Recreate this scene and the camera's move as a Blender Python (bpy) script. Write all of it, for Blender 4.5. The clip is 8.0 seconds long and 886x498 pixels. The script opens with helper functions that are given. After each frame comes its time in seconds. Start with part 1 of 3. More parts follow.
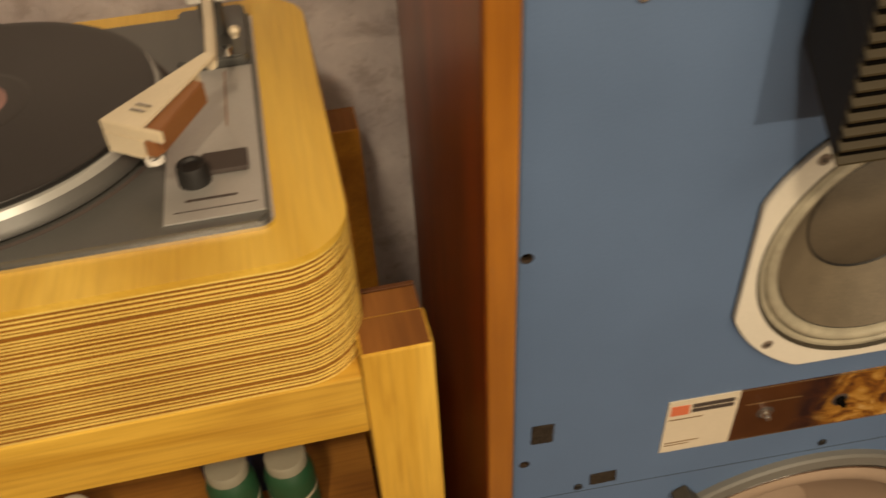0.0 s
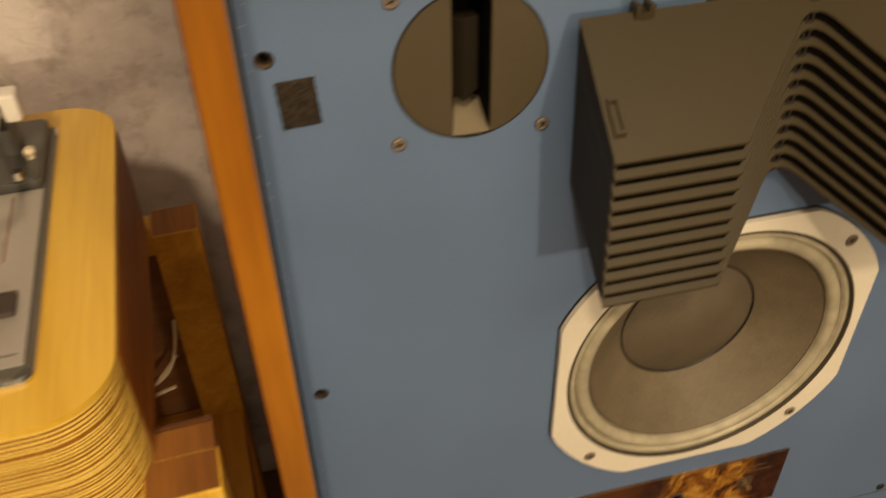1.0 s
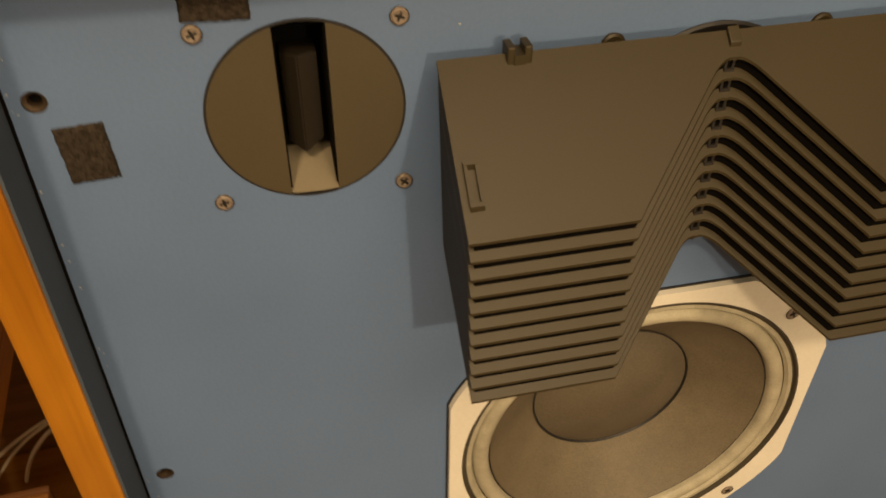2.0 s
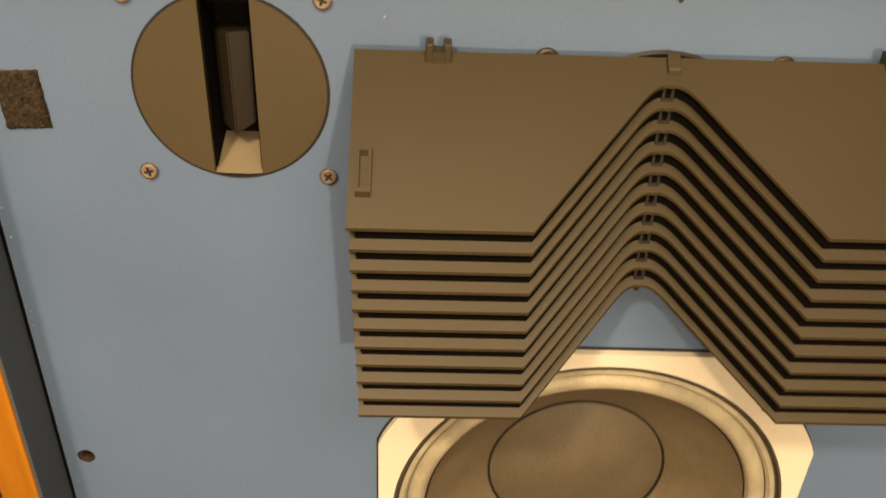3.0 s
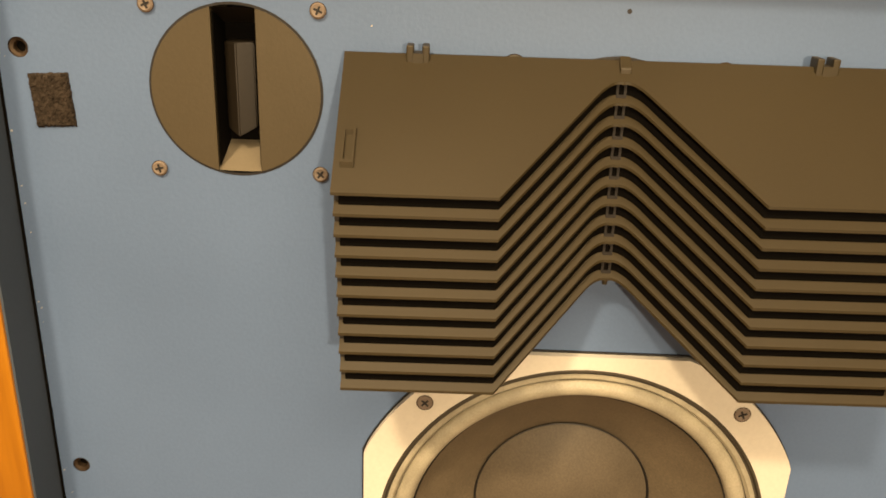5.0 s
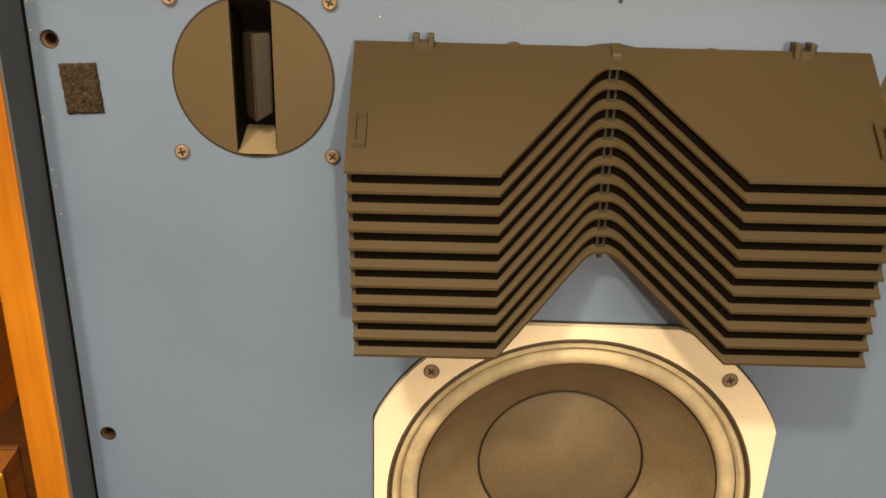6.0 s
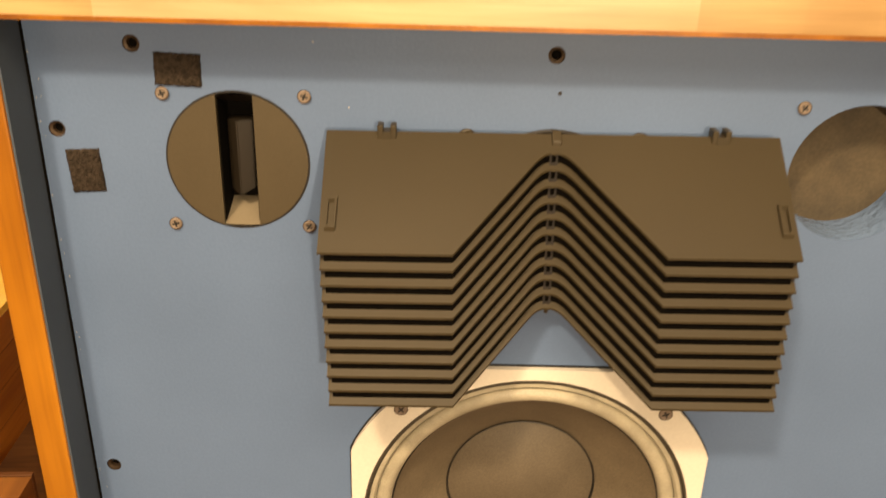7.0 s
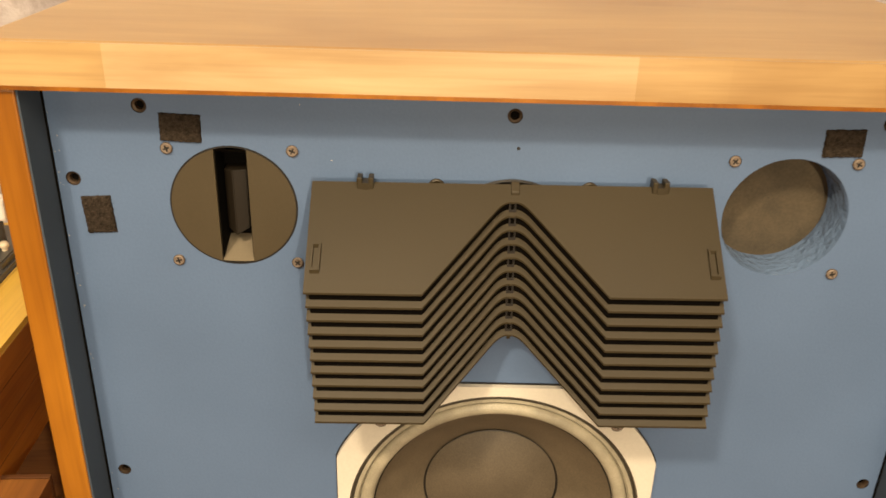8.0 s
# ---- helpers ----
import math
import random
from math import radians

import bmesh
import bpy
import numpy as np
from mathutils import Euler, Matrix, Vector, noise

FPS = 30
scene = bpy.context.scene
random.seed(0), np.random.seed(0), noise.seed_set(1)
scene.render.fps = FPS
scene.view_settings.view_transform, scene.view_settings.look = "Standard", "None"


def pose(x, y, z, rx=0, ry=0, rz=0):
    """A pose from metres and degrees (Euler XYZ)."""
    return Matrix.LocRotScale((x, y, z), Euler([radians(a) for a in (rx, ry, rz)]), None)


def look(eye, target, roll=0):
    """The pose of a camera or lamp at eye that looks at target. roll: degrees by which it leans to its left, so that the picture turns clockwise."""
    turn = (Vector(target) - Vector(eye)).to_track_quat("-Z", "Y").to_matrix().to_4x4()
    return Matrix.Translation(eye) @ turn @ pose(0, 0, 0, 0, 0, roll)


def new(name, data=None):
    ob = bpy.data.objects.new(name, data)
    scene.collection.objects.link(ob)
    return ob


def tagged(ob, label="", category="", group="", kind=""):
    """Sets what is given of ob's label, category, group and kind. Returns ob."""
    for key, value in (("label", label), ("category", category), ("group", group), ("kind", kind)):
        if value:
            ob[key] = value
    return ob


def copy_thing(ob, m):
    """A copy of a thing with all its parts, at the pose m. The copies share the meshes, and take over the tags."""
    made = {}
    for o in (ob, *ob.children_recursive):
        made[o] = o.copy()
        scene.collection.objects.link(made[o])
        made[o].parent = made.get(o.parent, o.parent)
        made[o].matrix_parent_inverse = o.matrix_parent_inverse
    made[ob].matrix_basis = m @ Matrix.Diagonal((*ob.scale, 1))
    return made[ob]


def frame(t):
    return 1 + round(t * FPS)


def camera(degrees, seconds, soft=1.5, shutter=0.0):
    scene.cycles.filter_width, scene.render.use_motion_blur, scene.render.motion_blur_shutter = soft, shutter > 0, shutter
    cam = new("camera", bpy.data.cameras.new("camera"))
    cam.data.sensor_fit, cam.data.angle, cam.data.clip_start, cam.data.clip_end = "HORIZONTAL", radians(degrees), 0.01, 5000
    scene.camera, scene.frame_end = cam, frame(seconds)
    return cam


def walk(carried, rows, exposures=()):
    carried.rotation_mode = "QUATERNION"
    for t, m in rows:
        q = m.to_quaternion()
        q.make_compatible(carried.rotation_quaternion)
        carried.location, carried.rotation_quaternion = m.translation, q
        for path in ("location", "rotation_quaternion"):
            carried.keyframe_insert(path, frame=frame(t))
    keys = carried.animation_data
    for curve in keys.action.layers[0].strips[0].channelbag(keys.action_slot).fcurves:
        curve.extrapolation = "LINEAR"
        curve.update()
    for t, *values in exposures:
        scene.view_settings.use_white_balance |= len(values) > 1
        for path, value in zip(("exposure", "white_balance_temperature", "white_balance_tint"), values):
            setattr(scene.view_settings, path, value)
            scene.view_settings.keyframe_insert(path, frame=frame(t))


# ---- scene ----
cam = camera(55.5, 8.0, soft=1.6, shutter=0.6)
PATH = [
    (0, (-0.402, -0.416, 1.114), (-0.199, 1.078, -0.2), -3.2),
    (0.3, (-0.373, -0.426, 1.127), (-0.111, 1.075, -0.169), -3.3),
    (0.5, (-0.355, -0.428, 1.138), (-0.068, 1.084, -0.14), -3.0),
    (1, (-0.295, -0.384, 1.15), (0.068, 1.133, -0.102), -1.3),
    (1.5, (-0.234, -0.338, 1.148), (0.148, 1.165, -0.115), -1.0),
    (2, (-0.199, -0.316, 1.133), (0.146, 1.188, -0.139), 0.4),
    (2.2, (-0.182, -0.316, 1.124), (0.132, 1.19, -0.154), 2.7),
    (3.3, (-0.093, -0.357, 1.075), (-0.083, 1.405, 0.129), 2.4),
    (3.5, (-0.099, -0.362, 1.065), (-0.084, 1.425, 0.166), 2.8),
    (4, (-0.093, -0.382, 1.025), (-0.074, 1.437, 0.195), 2.7),
    (4.5, (-0.085, -0.396, 1.028), (-0.08, 1.459, 0.281), 2.5),
    (4.7, (-0.084, -0.401, 1.034), (-0.073, 1.459, 0.3), 2.5),
    (5.8, (-0.087, -0.434, 1.035), (-0.081, 1.421, 0.286), 2.0),
    (6, (-0.087, -0.44, 1.037), (-0.075, 1.413, 0.285), 1.9),
    (6.5, (-0.082, -0.459, 1.061), (-0.065, 1.383, 0.282), 1.9),
    (7, (-0.07, -0.477, 1.106), (-0.045, 1.355, 0.304), 1.6),
    (7.5, (-0.059, -0.495, 1.142), (-0.036, 1.327, 0.316), 1.6),
    (8, (-0.054, -0.521, 1.166), (-0.026, 1.291, 0.321), 1.7),
]
EXPOSURES = [(0, -0.25, 6500, 10), (0.5, -0.15, 6550, 10), (1.0, -0.15, 7100, 10), (1.5, -0.3, 7400, 11), (2.0, -0.1, 7650, 11), (2.2, 0.15, 7600, 11), (3.4, 0.6, 7650, 12), (4.5, 0.68, 7450, 11), (6.0, 0.72, 7550, 12), (6.5, 0.74, 7650, 12), (7.0, 0.74, 7400, 14), (7.5, 0.42, 7000, 14), (8.0, 0.5, 6600, 10)]
walk(cam, [(t, look(eye, target, roll)) for t, eye, target, roll in PATH], EXPOSURES)

# ---- light ----
world = bpy.data.worlds.new("world")
scene.world = world
world.use_nodes = True
world.node_tree.nodes["Background"].inputs[0].default_value = (1.0, 0.8, 0.6, 1)
world.node_tree.nodes["Background"].inputs[1].default_value = 0.05


def ceiling_disc(at, watts, size, colour):
    """A round area light under the ceiling."""
    data = bpy.data.lights.new("ceiling_lamp_light", "AREA")
    data.shape, data.size, data.energy, data.color = "DISK", size, watts, colour
    ob = new("ceiling_lamp_light", data)
    ob.matrix_world = pose(*at)
    return ob


# wide disc added for diffuse ceiling bounce, no lamp of its own
ceiling_disc((0.3, -1.6, 2.44), 38, 1.7, (1.0, 0.785, 0.52))
ceiling_disc((-0.68, -1.38, 2.42), 36, 0.2, (1.0, 0.785, 0.52))


def standing_lamp(at, aim, watts, size, colour):
    """A standing lamp across the room, at about eye height."""
    data = bpy.data.lights.new("standing_lamp_light", "AREA")
    data.shape, data.size, data.energy, data.color = "DISK", size, watts, colour
    ob = new("standing_lamp_light", data)
    ob.matrix_world = look(at, aim)
    return ob


standing_lamp((0.38, -2.3, 1.24), (0, 0, 0.85), 18, 0.07, (1.0, 0.82, 0.57))
standing_lamp((-1.4, -1.8, 1.36), (0, 0, 0.85), 2.5, 0.35, (1.0, 0.8, 0.55))


# ---- materials ----
def material(name, rough=0.6, metal=0.0):
    m = bpy.data.materials.new(name)
    m.use_nodes = True
    n = m.node_tree
    b = n.nodes["Principled BSDF"]
    b.inputs["Roughness"].default_value = rough
    b.inputs["Metallic"].default_value = metal
    return m, n, b


def add(n, kind, **values):
    node = n.nodes.new(kind)
    for key, value in values.items():
        node.inputs[key.replace("_", " ")].default_value = value
    return node


def coords(n, stretch=(1, 1, 1)):
    tc = n.nodes.new("ShaderNodeTexCoord")
    mp = n.nodes.new("ShaderNodeMapping")
    mp.inputs["Scale"].default_value = stretch
    n.links.new(tc.outputs["Object"], mp.inputs["Vector"])
    return mp.outputs["Vector"]


def ramp(n, source, stops):
    r = n.nodes.new("ShaderNodeValToRGB")
    while len(r.color_ramp.elements) < len(stops):
        r.color_ramp.elements.new(0.5)
    for e, (p, c) in zip(r.color_ramp.elements, stops):
        e.position, e.color = p, (*c, 1)
    n.links.new(source, r.inputs["Fac"])
    return r.outputs["Color"]


def bump(n, b, source, strength, distance):
    u = n.nodes.new("ShaderNodeBump")
    u.inputs["Strength"].default_value, u.inputs["Distance"].default_value = strength, distance
    n.links.new(source, u.inputs["Height"])
    n.links.new(u.outputs["Normal"], b.inputs["Normal"])


def mixed(n, kind, fac, a, c):
    x = n.nodes.new("ShaderNodeMix")
    x.data_type, x.blend_type = "RGBA", kind
    x.inputs[0].default_value = fac
    n.links.new(a, x.inputs[6])
    n.links.new(c, x.inputs[7])
    return x.outputs[2]


def paint(name, colour, rough, spread=0.12, scale=60.0, relief=0.15, depth=0.0004, metal=0.0, blotch=9.0, speckle=0.93):
    """Painted or moulded surface: faint blotches, fine orange-peel relief."""
    m, n, b = material(name, rough, metal)
    v = coords(n)
    big, fine = add(n, "ShaderNodeTexNoise", Scale=blotch, Detail=4.0), add(n, "ShaderNodeTexNoise", Scale=scale * 8, Detail=3.0)
    for t in (big, fine):
        n.links.new(v, t.inputs["Vector"])
    lo, hi = [c * (1 - spread) for c in colour], [min(1, c * (1 + spread)) for c in colour]
    col = ramp(n, big.outputs["Fac"], [(0.3, lo), (0.7, hi)])
    grain = ramp(n, fine.outputs["Fac"], [(0.3, (speckle, speckle, speckle)), (0.7, (1, 1, 1))])
    n.links.new(mixed(n, "MULTIPLY", 0.8, col, grain), b.inputs["Base Color"])
    rr = n.nodes.new("ShaderNodeMapRange")
    rr.inputs["To Min"].default_value, rr.inputs["To Max"].default_value = rough * 0.85, min(1, rough * 1.15)
    n.links.new(big.outputs["Fac"], rr.inputs["Value"])
    n.links.new(rr.outputs[0], b.inputs["Roughness"])
    bump(n, b, fine.outputs["Fac"], relief, depth)
    return m


def wood(name, dark, light, axis, rough=0.35, scale=1.0, coat=0.2, grain_weight=0.6, across=14, patch=0.75, tone=0.9):
    """Wood with long grain along axis (0 x, 1 y, 2 z)."""
    m, n, b = material(name, rough)
    stretch = [across * scale] * 3
    stretch[axis] = 1.1 * scale
    v = coords(n, stretch)
    broad = add(n, "ShaderNodeTexNoise", Scale=1.6, Detail=5.0, Roughness=0.6, Distortion=1.2)
    fine_stretch = [160 * scale] * 3
    fine_stretch[axis] = 5 * scale
    fine = add(n, "ShaderNodeTexNoise", Scale=2.0, Detail=4.0)
    n.links.new(v, broad.inputs["Vector"])
    n.links.new(coords(n, fine_stretch), fine.inputs["Vector"])
    mid = [(p + q) / 2 for p, q in zip(dark, light)]
    col = ramp(n, broad.outputs["Fac"], [(0.28, dark), (0.5, mid), (0.7, light)])
    grain = ramp(n, fine.outputs["Fac"], [(0.32, (0.72, 0.66, 0.6)), (0.55, (1, 1, 1))])
    patch_stretch = [1.0] * 3
    patch_stretch[axis] = 0.35
    patches = add(n, "ShaderNodeTexNoise", Scale=11.0, Detail=3.0, Distortion=0.6)
    n.links.new(coords(n, patch_stretch), patches.inputs["Vector"])
    col = mixed(n, "MULTIPLY", patch, col, ramp(n, patches.outputs["Fac"], [(0.33, (0.66, 0.58, 0.5)), (0.55, (1, 1, 1))]))
    tint = n.nodes.new("ShaderNodeObjectInfo")
    vary = ramp(n, tint.outputs["Random"], [(0.0, (tone, tone * 0.98, tone * 0.96)), (1.0, (1, 1, 1))])
    n.links.new(mixed(n, "MULTIPLY", 1.0, mixed(n, "MULTIPLY", grain_weight, col, grain), vary), b.inputs["Base Color"])
    b.inputs["Coat Weight"].default_value = coat
    b.inputs["Coat Roughness"].default_value = 0.25
    bump(n, b, fine.outputs["Fac"], 0.12, 0.0004)
    return m


BLUE = paint("blue_baffle_paint", (0.112, 0.181, 0.325), 0.5, 0.06, 60, 0.28)
GLOSS_BLUE = paint("glossy_blue_lacquer", (0.12, 0.185, 0.31), 0.14, 0.2, 22, 0.6, 0.006)
DARK_BLUE = paint("dark_blue_edge_paint", (0.05, 0.07, 0.098), 0.7)
WALNUT_Z = wood("walnut_upright", (0.2, 0.063, 0.006), (0.47, 0.187, 0.016), 2, 0.3, coat=0.4, grain_weight=0.4, across=10, patch=1.0)
RED_WALNUT = wood("red_walnut_veneer", (0.15, 0.025, 0.003), (0.32, 0.062, 0.006), 2, 0.35)
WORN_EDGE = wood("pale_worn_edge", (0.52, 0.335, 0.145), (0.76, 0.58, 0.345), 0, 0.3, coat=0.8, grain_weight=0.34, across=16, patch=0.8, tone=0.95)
WALNUT_EDGE = wood("honey_walnut_edge", (0.48, 0.3, 0.115), (0.68, 0.475, 0.225), 0, 0.33, coat=0.7, grain_weight=0.38, across=16, patch=0.9, tone=0.92)
WALNUT_X = wood("walnut_lengthwise", (0.48, 0.285, 0.095), (0.65, 0.435, 0.17), 0, 0.34, coat=0.4, grain_weight=0.16, across=7, patch=0.5)
LENS = paint("lens_bronze_paint", (0.0335, 0.0238, 0.0078), 0.5, 0.08, 80, 0.07)
BRONZE = paint("tweeter_bronze", (0.087, 0.07, 0.042), 0.45, 0.08, 80, 0.15, metal=0.25)
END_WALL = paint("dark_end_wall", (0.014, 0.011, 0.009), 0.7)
# near-black for holes and joints, and for shade between louvres and in the slot
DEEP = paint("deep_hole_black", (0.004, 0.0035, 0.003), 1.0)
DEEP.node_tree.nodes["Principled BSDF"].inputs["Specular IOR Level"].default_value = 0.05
BLACK = paint("black_plastic", (0.012, 0.011, 0.011), 0.55)
CAST = paint("cream_cast_frame", (0.74, 0.7, 0.61), 0.68, 0.06)
CONE = paint("paper_cone", (0.15, 0.12, 0.08), 0.6, 0.13, 90, 0.3, blotch=45.0, speckle=0.7)
CAP = paint("dust_cap_paper", (0.115, 0.092, 0.063), 0.62, 0.12, 90, 0.25, blotch=36.0, speckle=0.7)
SURROUND = paint("doped_cloth_surround", (0.42, 0.385, 0.29), 0.4, 0.2, 120, 0.5, blotch=60.0, speckle=0.8)
GASKET = paint("dark_gasket", (0.055, 0.046, 0.032), 0.6)
GREY_CAST = paint("grey_cast_rim", (0.17, 0.165, 0.15), 0.5)
TAN_CONE = paint("tan_woofer_cone", (0.34, 0.25, 0.18), 0.85)
BRASS = paint("aged_brass", (0.3, 0.2, 0.1), 0.4, 0.25, 200, 0.2, metal=0.7)
SCREW = paint("dull_screw_metal", (0.24, 0.19, 0.15), 0.55, 0.25, 200, 0.2, metal=0.15)
DARK_BRASS = paint("dark_brass", (0.06, 0.04, 0.025), 0.5, 0.3, 200, 0.2, metal=0.6)
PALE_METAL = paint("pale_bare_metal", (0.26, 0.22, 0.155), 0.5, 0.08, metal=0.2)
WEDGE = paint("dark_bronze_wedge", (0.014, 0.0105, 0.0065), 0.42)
FELT = paint("charcoal_hook_pad", (0.05, 0.039, 0.03), 1.0, 0.45, 150, 0.8, 0.0008, blotch=420.0, speckle=0.4)
FELT.node_tree.nodes["Principled BSDF"].inputs["Specular IOR Level"].default_value = 0.1
HOLE_CAP = paint("brown_hole_cover", (0.085, 0.066, 0.04), 0.8, 0.35, 60, 0.6, blotch=40.0, speckle=0.7)
STEEL = paint("polished_steel", (0.75, 0.73, 0.7), 0.16, 0.05, 60, 0.05, metal=1.0)
OAK_X = wood("honey_ply_face", (0.62, 0.345, 0.03), (0.93, 0.61, 0.1), 0, 0.4, patch=0.8)
PLY_TOP = wood("rotary_cut_ply", (0.74, 0.445, 0.04), (0.95, 0.66, 0.12), 1, 0.4, 1.0, 0.25, 0.35, 6, 0.5)
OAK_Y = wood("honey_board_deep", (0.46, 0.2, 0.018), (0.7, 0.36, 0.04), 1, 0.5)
OAK_Z = wood("honey_post", (0.62, 0.34, 0.03), (0.92, 0.6, 0.1), 2, 0.45, patch=0.8)
SHELF = wood("stained_shelf_board", (0.26, 0.105, 0.014), (0.48, 0.22, 0.034), 0, 0.55, coat=0)
SHADED_PLY = wood("stained_plinth_side", (0.26, 0.082, 0.007), (0.45, 0.165, 0.015), 1, 0.5, coat=0.1)
PLY_LIGHT = wood("ply_face_layer", (0.82, 0.55, 0.09), (0.97, 0.78, 0.24), 0, 0.55, coat=0, across=60)
PLY_DARK = wood("ply_glue_layer", (0.18, 0.066, 0.006), (0.43, 0.185, 0.016), 0, 0.65, coat=0, across=60)
DARK_WOOD = wood("brown_inner_board", (0.09, 0.032, 0.008), (0.2, 0.08, 0.02), 0, 0.6, coat=0)
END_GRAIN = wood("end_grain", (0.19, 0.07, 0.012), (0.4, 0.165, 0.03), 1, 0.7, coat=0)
# cap white greyed, with the shelf's shade in the colour
CAP_WHITE = paint("greyed_white_cap", (0.32, 0.3, 0.23), 0.5)
DECK = paint("grey_deck_enamel", (0.115, 0.115, 0.11), 0.32, 0.05, 60, 0.1, metal=0.3)
SILVER = paint("brushed_aluminium", (0.55, 0.54, 0.52), 0.4, 0.05, 60, 0.15, metal=0.6)
PLATTER = paint("turned_aluminium", (0.2, 0.197, 0.19), 0.45, 0.04, 60, 0.05, metal=0.7)
RIM = paint("bright_rim", (0.6, 0.6, 0.57), 0.35, 0.04, 60, 0.05, metal=0.5)
# white stands in for lamp glare on polished metal
HOUSING = paint("glossy_white_housing", (0.85, 0.83, 0.78), 0.2, 0.02)
VINYL = paint("black_vinyl", (0.02, 0.017, 0.016), 0.35)
RUBBER = paint("black_rubber_mat", (0.015, 0.014, 0.014), 0.8)
PAPER_PINK = paint("pink_record_label", (0.3, 0.17, 0.15), 0.8)
CREAM = paint("cream_headshell", (0.72, 0.62, 0.45), 0.4)
BROWN = paint("brown_headshell_side", (0.28, 0.12, 0.045), 0.5)
WHITE = paint("off_white_card", (0.68, 0.6, 0.47), 0.6, 0.04)
ORANGE = paint("orange_red_print", (0.65, 0.17, 0.08), 0.6)
INK = paint("dark_ink", (0.06, 0.045, 0.04), 0.6)
GREEN = paint("green_bottle_label", (0.018, 0.075, 0.032), 0.5)
BLUE_BOX = paint("navy_card_box", (0.02, 0.025, 0.07), 0.7)
CABLE = paint("off_white_cable", (0.62, 0.52, 0.36), 0.5)


def foil_material():
    """Dark brown foil plate whose middle carries a golden, cloudy print."""
    m, n, b = material("printed_gold_foil", 0.35, 0.3)
    v = coords(n, (1, 1, 1))
    cloud = add(n, "ShaderNodeTexNoise", Scale=38.0, Detail=8.0, Roughness=0.7, Distortion=1.4)
    broad = add(n, "ShaderNodeTexNoise", Scale=17.0, Detail=2.0)
    for t in (cloud, broad):
        n.links.new(v, t.inputs["Vector"])
    gold = ramp(n, cloud.outputs["Fac"], [(0.40, (0.05, 0.016, 0.012)), (0.48, (0.27, 0.10, 0.014)), (0.57, (0.55, 0.28, 0.045)), (0.7, (0.8, 0.56, 0.24))])
    dark = ramp(n, cloud.outputs["Fac"], [(0.42, (0.022, 0.008, 0.010)), (0.62, (0.085, 0.028, 0.012)), (0.74, (0.32, 0.14, 0.03))])
    plain = ramp(n, broad.outputs["Fac"], [(0.3, (0.075, 0.025, 0.007)), (0.7, (0.115, 0.042, 0.012))])
    sep = n.nodes.new("ShaderNodeSeparateXYZ")
    n.links.new(v, sep.inputs[0])
    wobble = n.nodes.new("ShaderNodeMath")
    wobble.operation, wobble.inputs[1].default_value = "MULTIPLY_ADD", 0.05
    n.links.new(broad.outputs["Fac"], wobble.inputs[0])
    n.links.new(sep.outputs["X"], wobble.inputs[2])

    def along(x0, x1, a, c):
        rng = n.nodes.new("ShaderNodeMapRange")
        rng.inputs["From Min"].default_value, rng.inputs["From Max"].default_value = x0, x1
        n.links.new(wobble.outputs[0], rng.inputs["Value"])
        x = n.nodes.new("ShaderNodeMix")
        x.data_type = "RGBA"
        n.links.new(rng.outputs[0], x.inputs[0])
        n.links.new(a, x.inputs[6])
        n.links.new(c, x.inputs[7])
        return x.outputs[2]

    col = along(-0.022, -0.004, plain, dark)
    col = along(0.010, 0.030, col, gold)
    n.links.new(along(0.088, 0.104, col, dark), b.inputs["Base Color"])
    return m


FOIL = foil_material()


def wall_material():
    """Rough plaster-like wallpaper with creased lumps and grey stains."""
    m, n, b = material("rough_grey_wallpaper", 0.85)
    v = coords(n)
    big = add(n, "ShaderNodeTexNoise", Scale=7.0, Detail=5.0, Roughness=0.6)
    lumps = add(n, "ShaderNodeTexNoise", Scale=24.0, Detail=7.0, Roughness=0.66, Distortion=0.25)
    n.links.new(v, big.inputs["Vector"])
    n.links.new(coords(n, (1, 1, 1.2)), lumps.inputs["Vector"])
    col = ramp(n, big.outputs["Fac"], [(0.35, (0.5, 0.45, 0.46)), (0.65, (0.78, 0.72, 0.71))])
    # low parts of the lumps coloured darker, as shade in the creases
    crease_shade = ramp(n, lumps.outputs["Fac"], [(0.36, (0.66, 0.62, 0.6)), (0.5, (1, 1, 1))])
    n.links.new(mixed(n, "MULTIPLY", 0.75, col, crease_shade), b.inputs["Base Color"])
    bump(n, b, lumps.outputs["Fac"], 0.75, 0.007)
    return m


WALL = wall_material()
PLASTER = paint("pale_plaster", (0.34, 0.31, 0.28), 0.9)
FLOOR = wood("dark_floorboards", (0.07, 0.03, 0.012), (0.16, 0.075, 0.03), 1, 0.5)


# ---- mesh helpers ----
def part(name, bm, mat, parent=None, label="", smooth=False):
    bmesh.ops.recalc_face_normals(bm, faces=bm.faces)
    me = bpy.data.meshes.new(name)
    bm.to_mesh(me)
    bm.free()
    me.materials.append(mat)
    if smooth:
        me.shade_smooth()
        me.set_sharp_from_angle(angle=radians(35))
    ob = new(name, me)
    ob.parent = parent
    if label:
        ob["label"] = label
    return ob


def again(ob, m, name=None):
    """Another piece on the same mesh under the same parent."""
    c = new(name or ob.name.split(".")[0], ob.data)
    c.parent, c.matrix_basis = ob.parent, m
    return c


